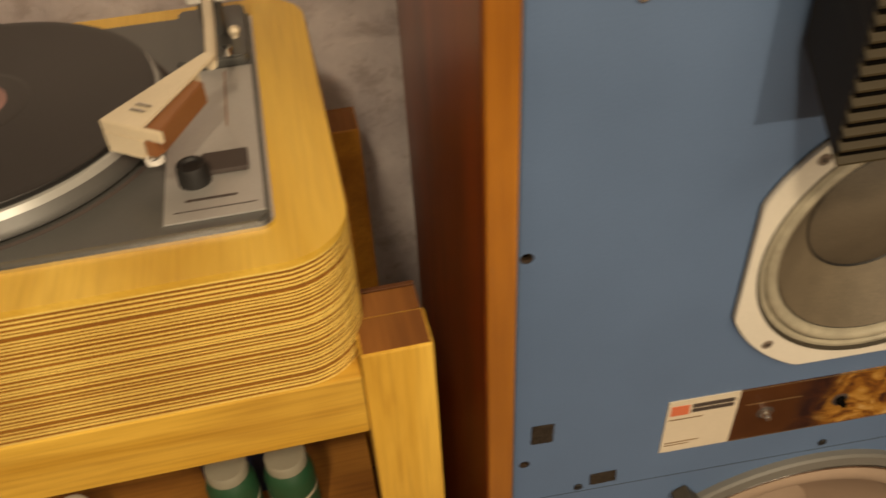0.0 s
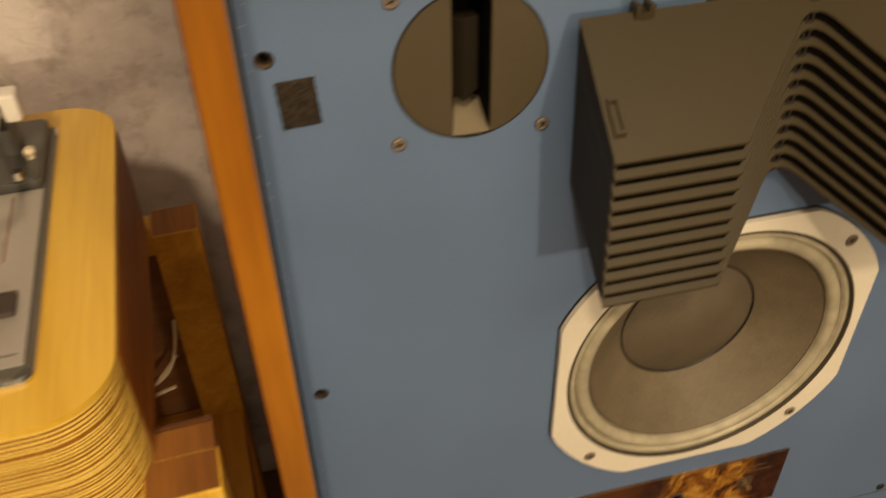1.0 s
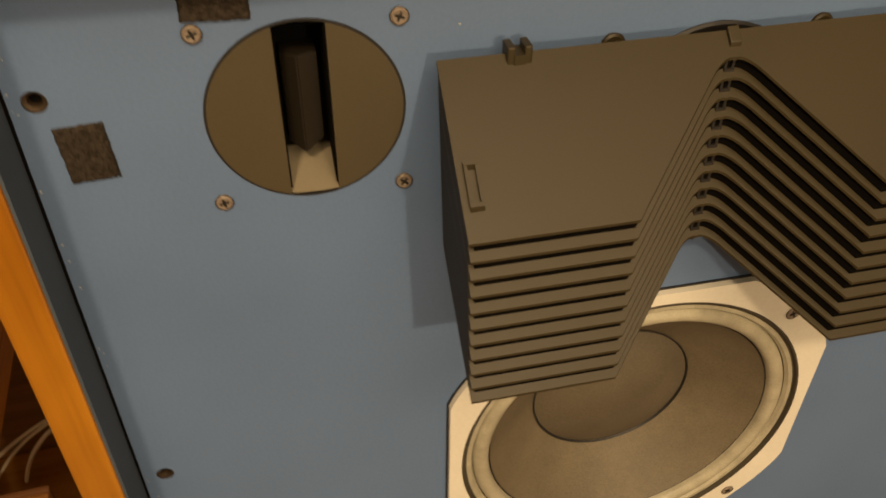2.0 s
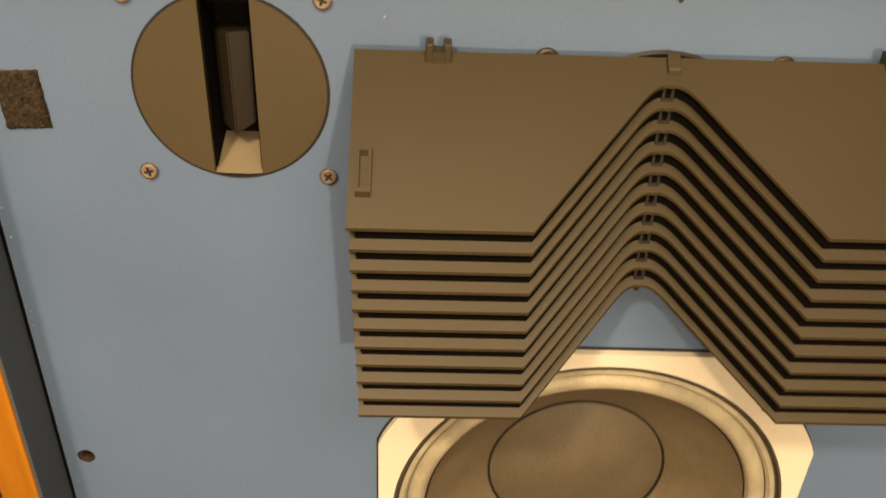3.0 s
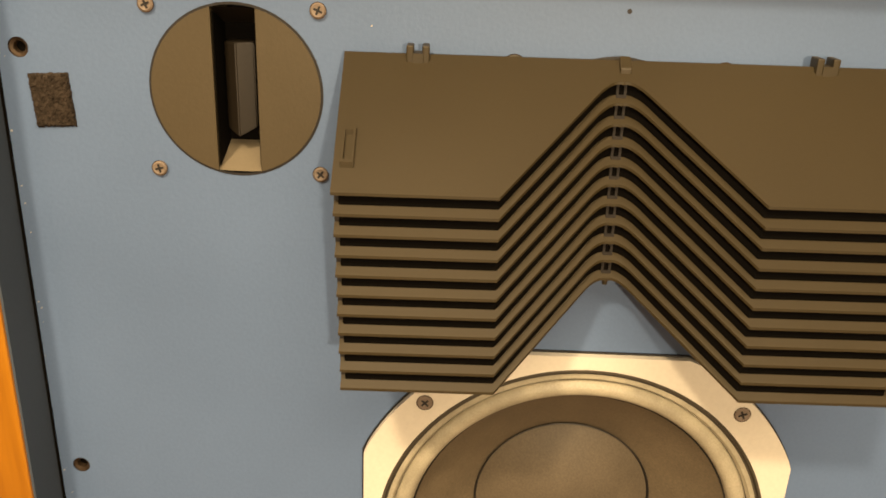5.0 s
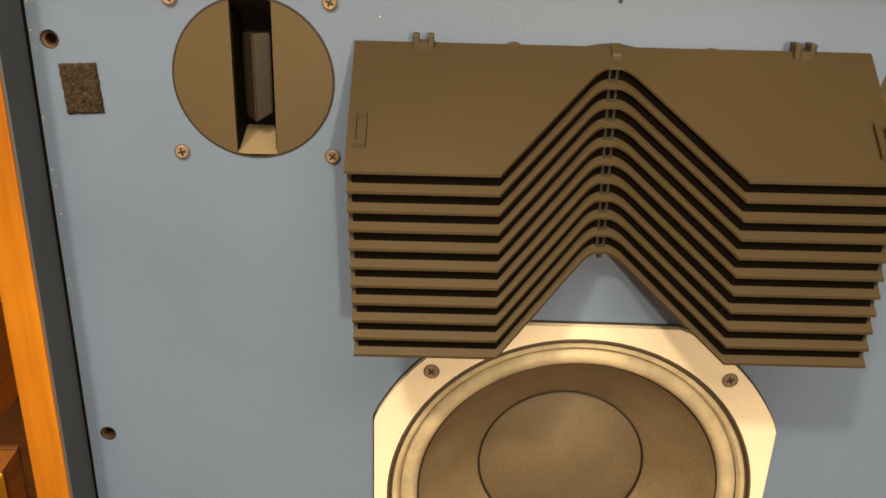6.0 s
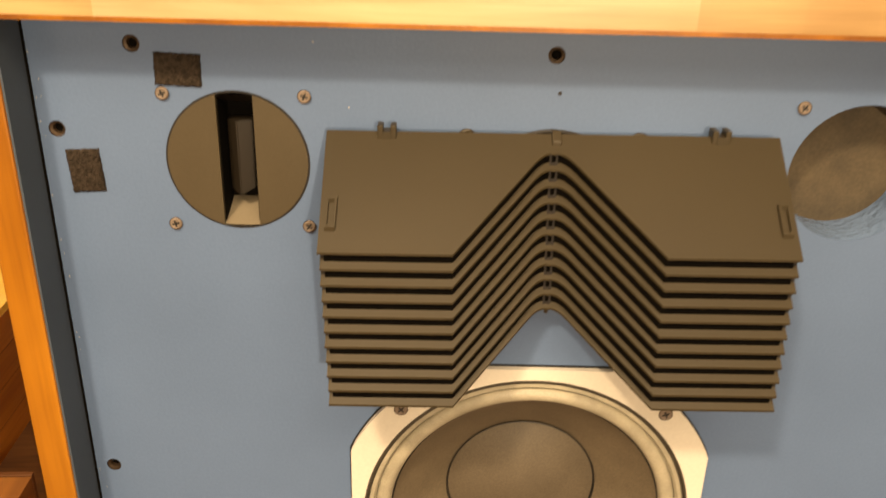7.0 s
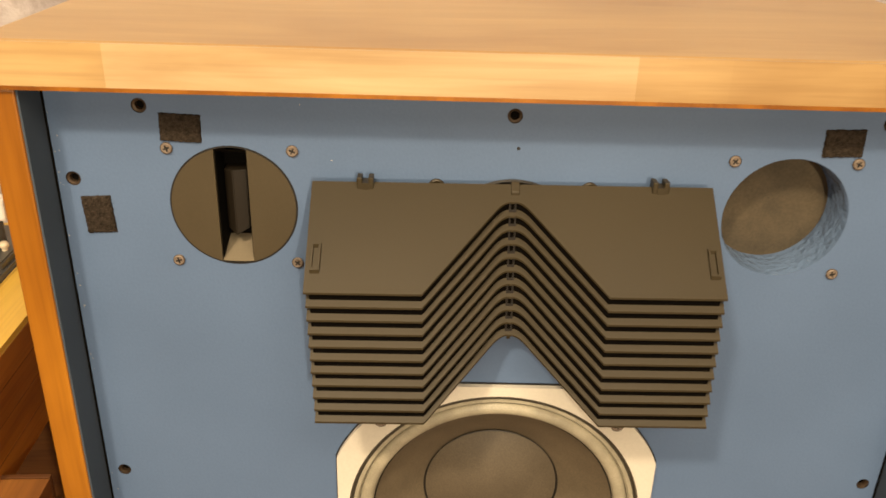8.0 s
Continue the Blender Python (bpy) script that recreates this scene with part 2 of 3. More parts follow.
def box(x0, x1, y0, y1, z0, z1, bevel=0.0, segments=2):
    bm = bmesh.new()
    bmesh.ops.create_cube(bm, size=1)
    for v in bm.verts:
        v.co = Vector((x0 + (v.co.x + 0.5) * (x1 - x0), y0 + (v.co.y + 0.5) * (y1 - y0), z0 + (v.co.z + 0.5) * (z1 - z0)))
    if bevel:
        bmesh.ops.bevel(bm, geom=bm.edges[:], offset=bevel, segments=segments, affect="EDGES", profile=0.6)
    return bm


def join(*many):
    out = bmesh.new()
    for bm in many:
        me = bpy.data.meshes.new("tmp")
        bm.to_mesh(me)
        bm.free()
        out.from_mesh(me)
        bpy.data.meshes.remove(me)
    return out


def lathe(profile, steps=64, turn=None):
    """Profile of (radius, height) turned about z; turn is a pose for the result."""
    bm = bmesh.new()
    rings = []
    for r, h in profile:
        if r < 1e-6:
            rings.append([bm.verts.new((0, 0, h))])
        else:
            rings.append([bm.verts.new((r * math.cos(2 * math.pi * i / steps), r * math.sin(2 * math.pi * i / steps), h)) for i in range(steps)])
    for a, b in zip(rings, rings[1:]):
        for i in range(steps):
            j = (i + 1) % steps
            if len(a) == 1 and len(b) == 1:
                continue
            if len(a) == 1:
                bm.faces.new((a[0], b[i], b[j]))
            elif len(b) == 1:
                bm.faces.new((a[i], a[j], b[0]))
            else:
                bm.faces.new((a[i], a[j], b[j], b[i]))
    if turn:
        bm.transform(turn)
    return bm


def facing(x, z, y=0.0):
    """A pose that turns a lathe's axis (z) towards the listener (-y)."""
    return pose(x, y, z, 90, 0, 0)


def prism(outline, h0, h1, bevel=0.0):
    """A closed outline in x and y between two heights."""
    bm = bmesh.new()
    lo = [bm.verts.new((x, y, h0)) for x, y in outline]
    hi = [bm.verts.new((x, y, h1)) for x, y in outline]
    bm.faces.new(lo[::-1])
    top = bm.faces.new(hi)
    for i in range(len(lo)):
        j = (i + 1) % len(lo)
        bm.faces.new((lo[i], lo[j], hi[j], hi[i]))
    if bevel:
        bmesh.ops.bevel(bm, geom=[e for e in top.edges], offset=bevel, segments=2, affect="EDGES")
    return bm


def rounded(x0, x1, y0, y1, r, steps=10):
    out = []
    for cx, cy, a0 in ((x1 - r, y1 - r, 0), (x0 + r, y1 - r, 90), (x0 + r, y0 + r, 180), (x1 - r, y0 + r, 270)):
        for i in range(steps + 1):
            a = radians(a0 + 90 * i / steps)
            out.append((cx + r * math.cos(a), cy + r * math.sin(a)))
    return out


def circle(cx, cz, r, steps=64):
    return [(cx + r * math.cos(2 * math.pi * i / steps), cz + r * math.sin(2 * math.pi * i / steps)) for i in range(steps)]


def pierced(outline, holes, y0, y1):
    """A board in x and z with real holes, from y0 (front) to y1."""
    bm = bmesh.new()
    loops = []
    for loop in [outline] + holes:
        vs = [bm.verts.new((x, y0, z)) for x, z in loop]
        loops.append([bm.edges.new((vs[i], vs[(i + 1) % len(vs)])) for i in range(len(vs))])
    bmesh.ops.triangle_fill(bm, use_beauty=True, edges=[e for l in loops for e in l], normal=(0, -1, 0))
    edges = [e for l in loops for e in l]
    got = bmesh.ops.extrude_edge_only(bm, edges=edges)
    for v in got["geom"]:
        if isinstance(v, bmesh.types.BMVert):
            v.co.y = y1
    return bm


def tube(points, radius, steps=10):
    data = bpy.data.curves.new("tmp", "CURVE")
    data.dimensions, data.bevel_depth, data.bevel_resolution, data.use_fill_caps = "3D", radius, 3, True
    s = data.splines.new("NURBS")
    s.points.add(len(points) - 1)
    for p, q in zip(s.points, points):
        p.co = (*q, 1)
    s.use_endpoint_u, s.order_u = True, min(4, len(points))
    ob = bpy.data.objects.new("tmp", data)
    me = bpy.data.meshes.new_from_object(ob)
    bm = bmesh.new()
    bm.from_mesh(me)
    bpy.data.objects.remove(ob)
    bpy.data.curves.remove(data)
    bpy.data.meshes.remove(me)
    return bm


def thing(name, m, label, category, group="", kind=""):
    e = new(name)
    e.empty_display_size = 0.05
    e.matrix_basis = m
    return tagged(e, label, category, group, kind)


# ---- the room ----
def room():
    tagged(part("floor", box(-2.2, 2.2, -2.6, 0.62, -0.05, 0.0), FLOOR), "dark wooden floor", "floor", kind="structure")
    tagged(part("wall_north", box(-2.2, 2.2, 0.52, 0.62, 0.0, 2.5), WALL), "grey wallpapered wall with a rough embossed texture", "wall", kind="structure")
    tagged(part("wall_south", box(-2.2, 2.2, -2.7, -2.6, 0.0, 2.5), PLASTER), "plain pale wall", "wall", kind="structure")
    tagged(part("wall_west", box(-2.3, -2.2, -2.6, 0.62, 0.0, 2.5), PLASTER), "plain pale wall", "wall", kind="structure")
    tagged(part("wall_east", box(2.2, 2.3, -2.6, 0.62, 0.0, 2.5), PLASTER), "plain pale wall", "wall", kind="structure")
    tagged(part("ceiling", box(-2.2, 2.2, -2.6, 0.62, 2.5, 2.6), PLASTER), "plain pale ceiling", "ceiling", kind="structure")


room()

# ---- the loudspeaker ----
HALF, INNER, TOP, INTOP, FRONT, BACK = 0.3225, 0.3025, 1.0642, 1.0345, -0.0305, 0.415
TWEET = (-0.1858, 0.9507)
PLUG = (0.1830, 0.9512)
HORN = (-0.001, 0.9268)
MID = (0.0, 0.692)
WOOF = (0.0, 0.222)
SOCKETS = ((-0.2410, 1.0182), (-0.0025, 1.0175), (0.2385, 1.0182), (-0.2898, 0.9680), (0.2898, 0.9680), (-0.2880, 0.7280), (0.2895, 0.7275), (-0.2845, 0.486), (0.2845, 0.486))


def screw(parent, x, z, y=-0.001, r=0.0037, mat=None):
    head = lathe([(0, 0.0006), (r * 0.35, 0.0006), (r * 0.8, 0.0010), (r, 0.0003), (r, -0.002)], 16, facing(x, z, y))
    ob = part("screw", head, mat or SCREW, parent, smooth=True)
    part("countersink", lathe([(r * 1.1, 0.0003), (r * 0.98, 0.0002)], 16, facing(x, z, y)), DARK_BRASS, ob)
    a = random.uniform(0, 90)
    cross = join(box(-r * 0.58, r * 0.58, -0.0012, -0.0006, -0.0005, 0.0005), box(-0.0005, 0.0005, -0.0011, -0.0006, -r * 0.58, r * 0.58))
    cross.transform(pose(x, y + 0.0001, z, 0, a, 0))
    part("screw_slot", cross, BLACK, ob)
    return ob


def insert(parent, x, z):
    """A threaded brass socket sunk into a hole through the board."""
    sleeve = lathe([(0.0050, -0.0003), (0.0047, -0.0012), (0.0031, -0.0017), (0.0028, -0.0022), (0.0028, -0.0050)], 20, facing(x, z))
    ob = part("threaded_insert", sleeve, DARK_BRASS, parent, "brass threaded socket", True)
    part("insert_hole", lathe([(0, -0.0050), (0.0029, -0.0050)], 16, facing(x, z)), DEEP, ob)
    return ob


def hook_pad(parent, x, z, w, h, turn=0.0):
    rng = random.Random(int(x * 1000) * 7 + int(z * 1000))
    bm = bmesh.new()
    nx, nz = 26, 24
    grid = {}
    for i in range(nx + 1):
        for j in range(nz + 1):
            edge = i in (0, nx) or j in (0, nz)
            grid[i, j] = bm.verts.new((w * (i / nx - 0.5) + rng.uniform(-1, 1) * 0.0003, -0.0003 if edge else -0.0017 + rng.uniform(-1, 1) * 0.0004, h * (j / nz - 0.5) + rng.uniform(-1, 1) * 0.0003))
    for i in range(nx):
        for j in range(nz):
            bm.faces.new((grid[i, j], grid[i + 1, j], grid[i + 1, j + 1], grid[i, j + 1]))
    bm.transform(pose(x, 0, z, 0, turn, 0))
    return part("hook_pad", bm, FELT, parent, "charcoal hook-and-loop fastener pad")


def clipped_circle(r, half, steps=120):
    """The outline of a basket: a circle with four flat sides."""
    out = []
    for i in range(steps):
        a = 2 * math.pi * i / steps
        x, z = r * math.cos(a), r * math.sin(a)
        out.append((max(-half, min(half, x)), max(-half, min(half, z))))
    return out


def driver_mid(parent):
    cx, cz = MID
    edge = [(x + cx, z + cz) for x, z in clipped_circle(0.1347, 0.1225)]
    frame_bm = pierced(edge, [circle(cx, cz, 0.1145, 96)], -0.0052, 0.0)
    unit = part("midrange_driver", frame_bm, CAST, parent, "cream cast basket with cut-off sides")
    part("gasket", lathe([(0.1148, 0.0050), (0.1143, 0.0056), (0.1132, 0.0056), (0.1125, 0.0030), (0.1112, 0.0030), (0.1105, 0.0018), (0.1070, 0.0014), (0.1065, -0.006)], 96, facing(cx, cz)), GASKET, unit, smooth=True)
    roll = [(0.1068, -0.001)]
    for i in range(13):
        a = math.pi * i / 12
        roll.append((0.1012 + 0.0054 * math.cos(a), -0.001 + 0.0052 * math.sin(a)))
    roll.append((0.0953, -0.0022))
    part("surround_flange", lathe([(0.1112, 0.0034), (0.1085, 0.0036), (0.1068, 0.0012)], 96, facing(cx, cz)), SURROUND, unit, smooth=True)
    part("surround", lathe(roll, 96, facing(cx, cz)), SURROUND, unit, "doped cloth half-roll surround", True)
    part("cone_seam", lathe([(0.0956, -0.0016), (0.0950, -0.0014), (0.0945, -0.0022)], 96, facing(cx, cz)), BLACK, unit)
    cone = [(0.0945, -0.0015)]
    for i in range(1, 13):
        k = i / 12
        cone.append((0.0945 - 0.0405 * k, -0.0015 - 0.034 * k ** 0.9))
    part("cone", lathe(cone, 96, facing(cx, cz)), CONE, unit, "dark paper cone", True)
    part("cap_seam", lathe([(0.0557, -0.0328), (0.0552, -0.0325), (0.0543, -0.034)], 96, facing(cx, cz)), BLACK, unit)
    cap = []
    for i in range(11):
        k = i / 10
        cap.append((0.0547 * (1 - k), -0.0345 + 0.0125 * (1 - (1 - k) ** 2)))
    part("dust_cap", lathe(cap, 96, facing(cx, cz)), CAP, unit, "domed dark dust cap", True)
    for sx in (-1, 1):
        for sz in (-1, 1):
            screw(unit, cx + sx * 0.0886, cz + sz * 0.0902, -0.0052, 0.0044)
    part("felt_seal", pierced([(x * 1.001 + cx, z * 1.001 + cz) for x, z in clipped_circle(0.1355, 0.1235)], [circle(cx, cz, 0.12, 64)], -0.0012, -0.0002), BLACK, unit)


def driver_woofer(parent):
    cx, cz = WOOF
    rim = [(0.2, 0.0), (0.2, 0.006), (0.198, 0.0085), (0.187, 0.009), (0.184, 0.0055)]
    unit = part("woofer_driver", lathe(rim, 96, facing(cx, cz)), GREY_CAST, parent, "grey cast basket of the large woofer", True)
    part("rim_ring", lathe([(0.1845, 0.006), (0.1835, 0.0085), (0.1815, 0.0085), (0.180, 0.004)], 96, facing(cx, cz)), STEEL, unit, smooth=True)
    roll = [(0.1805, 0.004)]
    for i in range(11):
        a = math.pi * i / 10
        roll.append((0.168 + 0.011 * math.cos(a), 0.001 + 0.008 * math.sin(a)))
    part("surround", lathe(roll, 96, facing(cx, cz)), TAN_CONE, unit, smooth=True)
    part("cone", lathe([(0.157, 0.001), (0.11, -0.03), (0.07, -0.056)], 96, facing(cx, cz)), TAN_CONE, unit, "tan paper cone", True)
    part("dust_cap", lathe([(0.071, -0.055), (0.05, -0.042), (0.025, -0.036), (0, -0.034)], 64, facing(cx, cz)), TAN_CONE, unit, smooth=True)
    for a in (54, 126):
        q = radians(a)
        clamp = box(-0.008, 0.008, -0.018, -0.001, -0.022, 0.014, 0.002)
        clamp.transform(pose(cx + 0.212 * math.cos(q), 0.001, cz + 0.212 * math.sin(q), 0, 90 - a, 0))
        c = part("mounting_clamp", clamp, GASKET, unit, "dark mounting clamp with a bolt")
        part("clamp_bolt", lathe([(0, 0.004), (0.004, 0.004), (0.0045, 0.0)], 6, facing(cx + 0.212 * math.cos(q), cz + 0.212 * math.sin(q), -0.0168)), BLACK, c)


def slot_tweeter(parent):
    """A round face with a deep upright slot, sloped at both ends, and a wedge in it."""
    cx, cz = TWEET
    R, s = 0.0412, 0.0107
    sides = []
    for sx in (-1, 1):
        arc = []
        a0 = math.acos(s / R)
        for i in range(33):
            a = -a0 + 2 * a0 * i / 32
            arc.append((cx + sx * R * math.cos(a), cz + R * math.sin(a)))
        bm = bmesh.new()
        f = [bm.verts.new((x, -0.0008, z)) for x, z in arc]
        g = [bm.verts.new((x, 0.032, z)) for x, z in arc]
        bm.faces.new(f)
        for i in range(len(f)):
            j = (i + 1) % len(f)
            bm.faces.new((f[i], f[j], g[j], g[i]))
        sides.append(bm)
    h = math.sqrt(R * R - s * s)
    slopes = {}
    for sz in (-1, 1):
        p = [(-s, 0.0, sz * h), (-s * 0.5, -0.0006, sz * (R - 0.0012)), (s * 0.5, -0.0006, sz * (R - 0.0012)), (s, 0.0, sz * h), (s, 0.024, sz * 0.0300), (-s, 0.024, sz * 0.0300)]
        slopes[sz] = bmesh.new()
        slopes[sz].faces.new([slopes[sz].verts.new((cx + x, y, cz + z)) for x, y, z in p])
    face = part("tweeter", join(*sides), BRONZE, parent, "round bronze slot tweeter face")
    # upper slope takes the dark wedge colour as shade
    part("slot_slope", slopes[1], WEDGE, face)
    # foot slope paler than the tweeter face
    part("slot_slope", slopes[-1], PALE_METAL, face, "pale slope at the slot's foot")
    # back and sides of the slot near-black: shade put into the colour
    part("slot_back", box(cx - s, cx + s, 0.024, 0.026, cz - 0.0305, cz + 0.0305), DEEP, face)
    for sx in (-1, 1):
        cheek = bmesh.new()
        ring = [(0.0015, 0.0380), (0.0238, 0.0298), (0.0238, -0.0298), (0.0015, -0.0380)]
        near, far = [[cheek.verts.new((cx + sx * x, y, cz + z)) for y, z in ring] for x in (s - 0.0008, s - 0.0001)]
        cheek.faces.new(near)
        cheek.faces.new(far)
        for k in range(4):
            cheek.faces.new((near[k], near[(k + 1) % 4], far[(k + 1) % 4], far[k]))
        part("slot_cheek", cheek, DEEP, face, "black sheet for the shade on the slot's side")
    # upright block with two front facets that meet in a ridge, pointed at its foot
    wedge = bmesh.new()
    wx = cx - 0.0003
    columns = [(-0.0080, 0.024, -0.0215), (-0.0080, 0.0135, -0.0215), (-0.0014, 0.0085, -0.0252), (0.0072, 0.0115, -0.0200), (0.0072, 0.024, -0.0200)]
    lo = [wedge.verts.new((wx + x, y, cz + z)) for x, y, z in columns]
    hi = [wedge.verts.new((wx + x, y, cz + 0.0222)) for x, y, z in columns]
    wedge.faces.new(hi)
    wedge.faces.new(lo[::-1])
    for i in range(5):
        j = (i + 1) % 5
        wedge.faces.new((lo[i], lo[j], hi[j], hi[i]))
    bmesh.ops.bevel(wedge, geom=wedge.edges[:], offset=0.0006, segments=2, affect="EDGES")
    part("slot_wedge", wedge, WEDGE, face, "upright wedge inside the slot", True)
    part("shadow_gap", lathe([(R + 0.0012, 0.0003), (R, 0.0003), (R, -0.01)], 64, facing(cx, cz)), BLACK, face)
    for sx in (-1, 1):
        for sz in (-1, 1):
            screw(face, cx + sx * 0.0405, cz + sz * 0.0400)


def lens_outline():
    """Half-plan of one louvre: x, distance from the board."""
    a, apex = (0.0575, 0.0675), 0.0128
    d = Vector((-a[0], apex - a[1]))
    n = d.length
    d /= n
    pts = [(0.130, 0.0090), (0.130, 0.0675), a]
    bend = n - 0.017
    b0 = Vector(a) + d * bend
    end = Vector((0, apex + 0.0060))
    tip = b0 + d * ((0 - b0.x) / d.x)
    for i in range(9):
        k = i / 8
        p = b0 * (1 - k) ** 2 + b0.lerp(tip, 0.62) * 2 * k * (1 - k) + end * k * k
        pts.append((p.x, p.y))
    return pts


def acoustic_lens(parent):
    count, thick = 11, 0.0011

    def height(i, d):
        k = i / (count - 1)
        return 0.9823 - 0.1 * k - (0.863 - 0.063 * k) * d

    def drift(i):
        return -0.0014 + 0.0022 * i / (count - 1)

    half = lens_outline()
    full = half + [(-x, y) for x, y in half[-2::-1]]

    def plate_mesh(i):
        inset = 0.0 if i == 0 else 0.0006 + 0.00015 * (i % 2)
        shrink = 1 - inset / 0.13 - 0.0002 * i
        bm = bmesh.new()
        hi, lo = [], []
        for x, d in full:
            z = height(i, d)
            hi.append(bm.verts.new((x * (shrink if abs(x) > 0.1 else 1) + drift(i), -d, z)))
            lo.append(bm.verts.new((x * (shrink if abs(x) > 0.1 else 1) + drift(i), -d, z - thick * 1.25)))
        bm.faces.new(hi)
        bm.faces.new(lo[::-1])
        for k in range(len(hi)):
            j = (k + 1) % len(hi)
            bm.faces.new((hi[k], hi[j], lo[j], lo[k]))
        return bm

    back = pierced([(-0.112, 0.879), (0.112, 0.879), (0.118, 0.962), (-0.118, 0.962)], [circle(HORN[0], HORN[1], 0.036, 40)], -0.0058, -0.0005)
    unit = part("acoustic_lens", back, LENS, parent, "bronze slant-plate acoustic lens of stacked V-cut louvres")
    for i in range(count):
        part("louvre", plate_mesh(i), LENS, unit)
    for i in range(count - 1):
        z = height(i, 0.0165)
        x = drift(i)
        post = join(box(x - 0.0024, x - 0.0012, -0.0160, -0.0140, z - 0.0088, z - 0.0015), box(x + 0.0012, x + 0.0024, -0.0160, -0.0140, z - 0.0088, z - 0.0015), box(x - 0.0024, x + 0.0024, -0.0166, -0.0140, z - 0.0098, z - 0.0084))
        part("spacer", post, END_WALL, unit, "small forked spacer at the notch")
    # black sheets set back between the louvres, standing for the gaps' shade
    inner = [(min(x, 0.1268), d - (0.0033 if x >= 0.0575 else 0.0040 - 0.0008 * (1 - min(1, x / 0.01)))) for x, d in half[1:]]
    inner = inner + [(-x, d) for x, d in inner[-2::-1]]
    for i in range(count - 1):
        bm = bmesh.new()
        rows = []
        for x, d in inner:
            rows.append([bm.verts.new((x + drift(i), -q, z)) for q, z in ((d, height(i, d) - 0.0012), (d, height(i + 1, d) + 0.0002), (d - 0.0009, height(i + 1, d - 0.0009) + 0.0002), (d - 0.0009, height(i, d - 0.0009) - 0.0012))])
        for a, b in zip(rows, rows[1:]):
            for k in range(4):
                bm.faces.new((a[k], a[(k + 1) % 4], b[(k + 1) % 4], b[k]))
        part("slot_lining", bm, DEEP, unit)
    zb = height(count - 1, 0.016)
    part("lower_pin", lathe([(0.0, -0.006), (0.0014, -0.006), (0.0016, 0.0)], 10, pose(drift(10), -0.0145, zb - 0.001)), LENS, unit)
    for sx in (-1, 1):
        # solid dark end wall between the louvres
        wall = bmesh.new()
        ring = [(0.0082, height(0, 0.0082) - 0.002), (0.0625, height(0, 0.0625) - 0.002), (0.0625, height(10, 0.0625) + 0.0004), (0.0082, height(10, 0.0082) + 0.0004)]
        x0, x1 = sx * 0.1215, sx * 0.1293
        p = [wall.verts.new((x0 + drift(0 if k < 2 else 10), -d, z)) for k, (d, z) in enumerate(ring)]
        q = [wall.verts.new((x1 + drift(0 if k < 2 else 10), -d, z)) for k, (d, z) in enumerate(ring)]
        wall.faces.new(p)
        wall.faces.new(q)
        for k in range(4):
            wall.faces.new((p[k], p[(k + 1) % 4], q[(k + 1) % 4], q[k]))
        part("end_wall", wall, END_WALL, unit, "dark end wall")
    for sx in (-1, 1):
        # forked clip on the upper edge
        x = sx * 0.0955 + drift(0)
        clip = join(box(x - 0.0054, x - 0.0020, -0.0130, -0.004, 0.9680, 0.9788, 0.0008), box(x + 0.0020, x + 0.0054, -0.0130, -0.004, 0.9680, 0.9788, 0.0008), box(x - 0.0025, x + 0.0025, -0.0134, -0.004, 0.9675, 0.9752))
        part("edge_clip", clip, LENS, unit)
        # raised rectangular outline near each end of the top plate
        x = sx * 0.1240 + drift(0)
        bars = []
        for x0, x1, d0, d1 in ((-0.0030, 0.0030, 0.0435, 0.0448), (-0.0030, 0.0030, 0.0567, 0.0580), (-0.0030, -0.0017, 0.0449, 0.0566), (0.0017, 0.0030, 0.0449, 0.0566)):
            bm = box(x + x0, x + x1, -d1, -d0, -0.001, 0.0026)
            for v in bm.verts:
                v.co.z += height(0, -v.co.y)
            bars.append(bm)
        part("end_tab", join(*bars), LENS, unit)
    tab = box(-0.0027, 0.0027, -0.0150, -0.0092, -0.001, 0.0024, 0.0006)
    for v in tab.verts:
        v.co.z += height(0, -v.co.y)
    part("centre_tab", tab, LENS, unit)
    unit.matrix_basis = pose(0, 0, 0.9) @ pose(0, 0, 0, 0, -0.4, 0) @ pose(0, 0, -0.9)


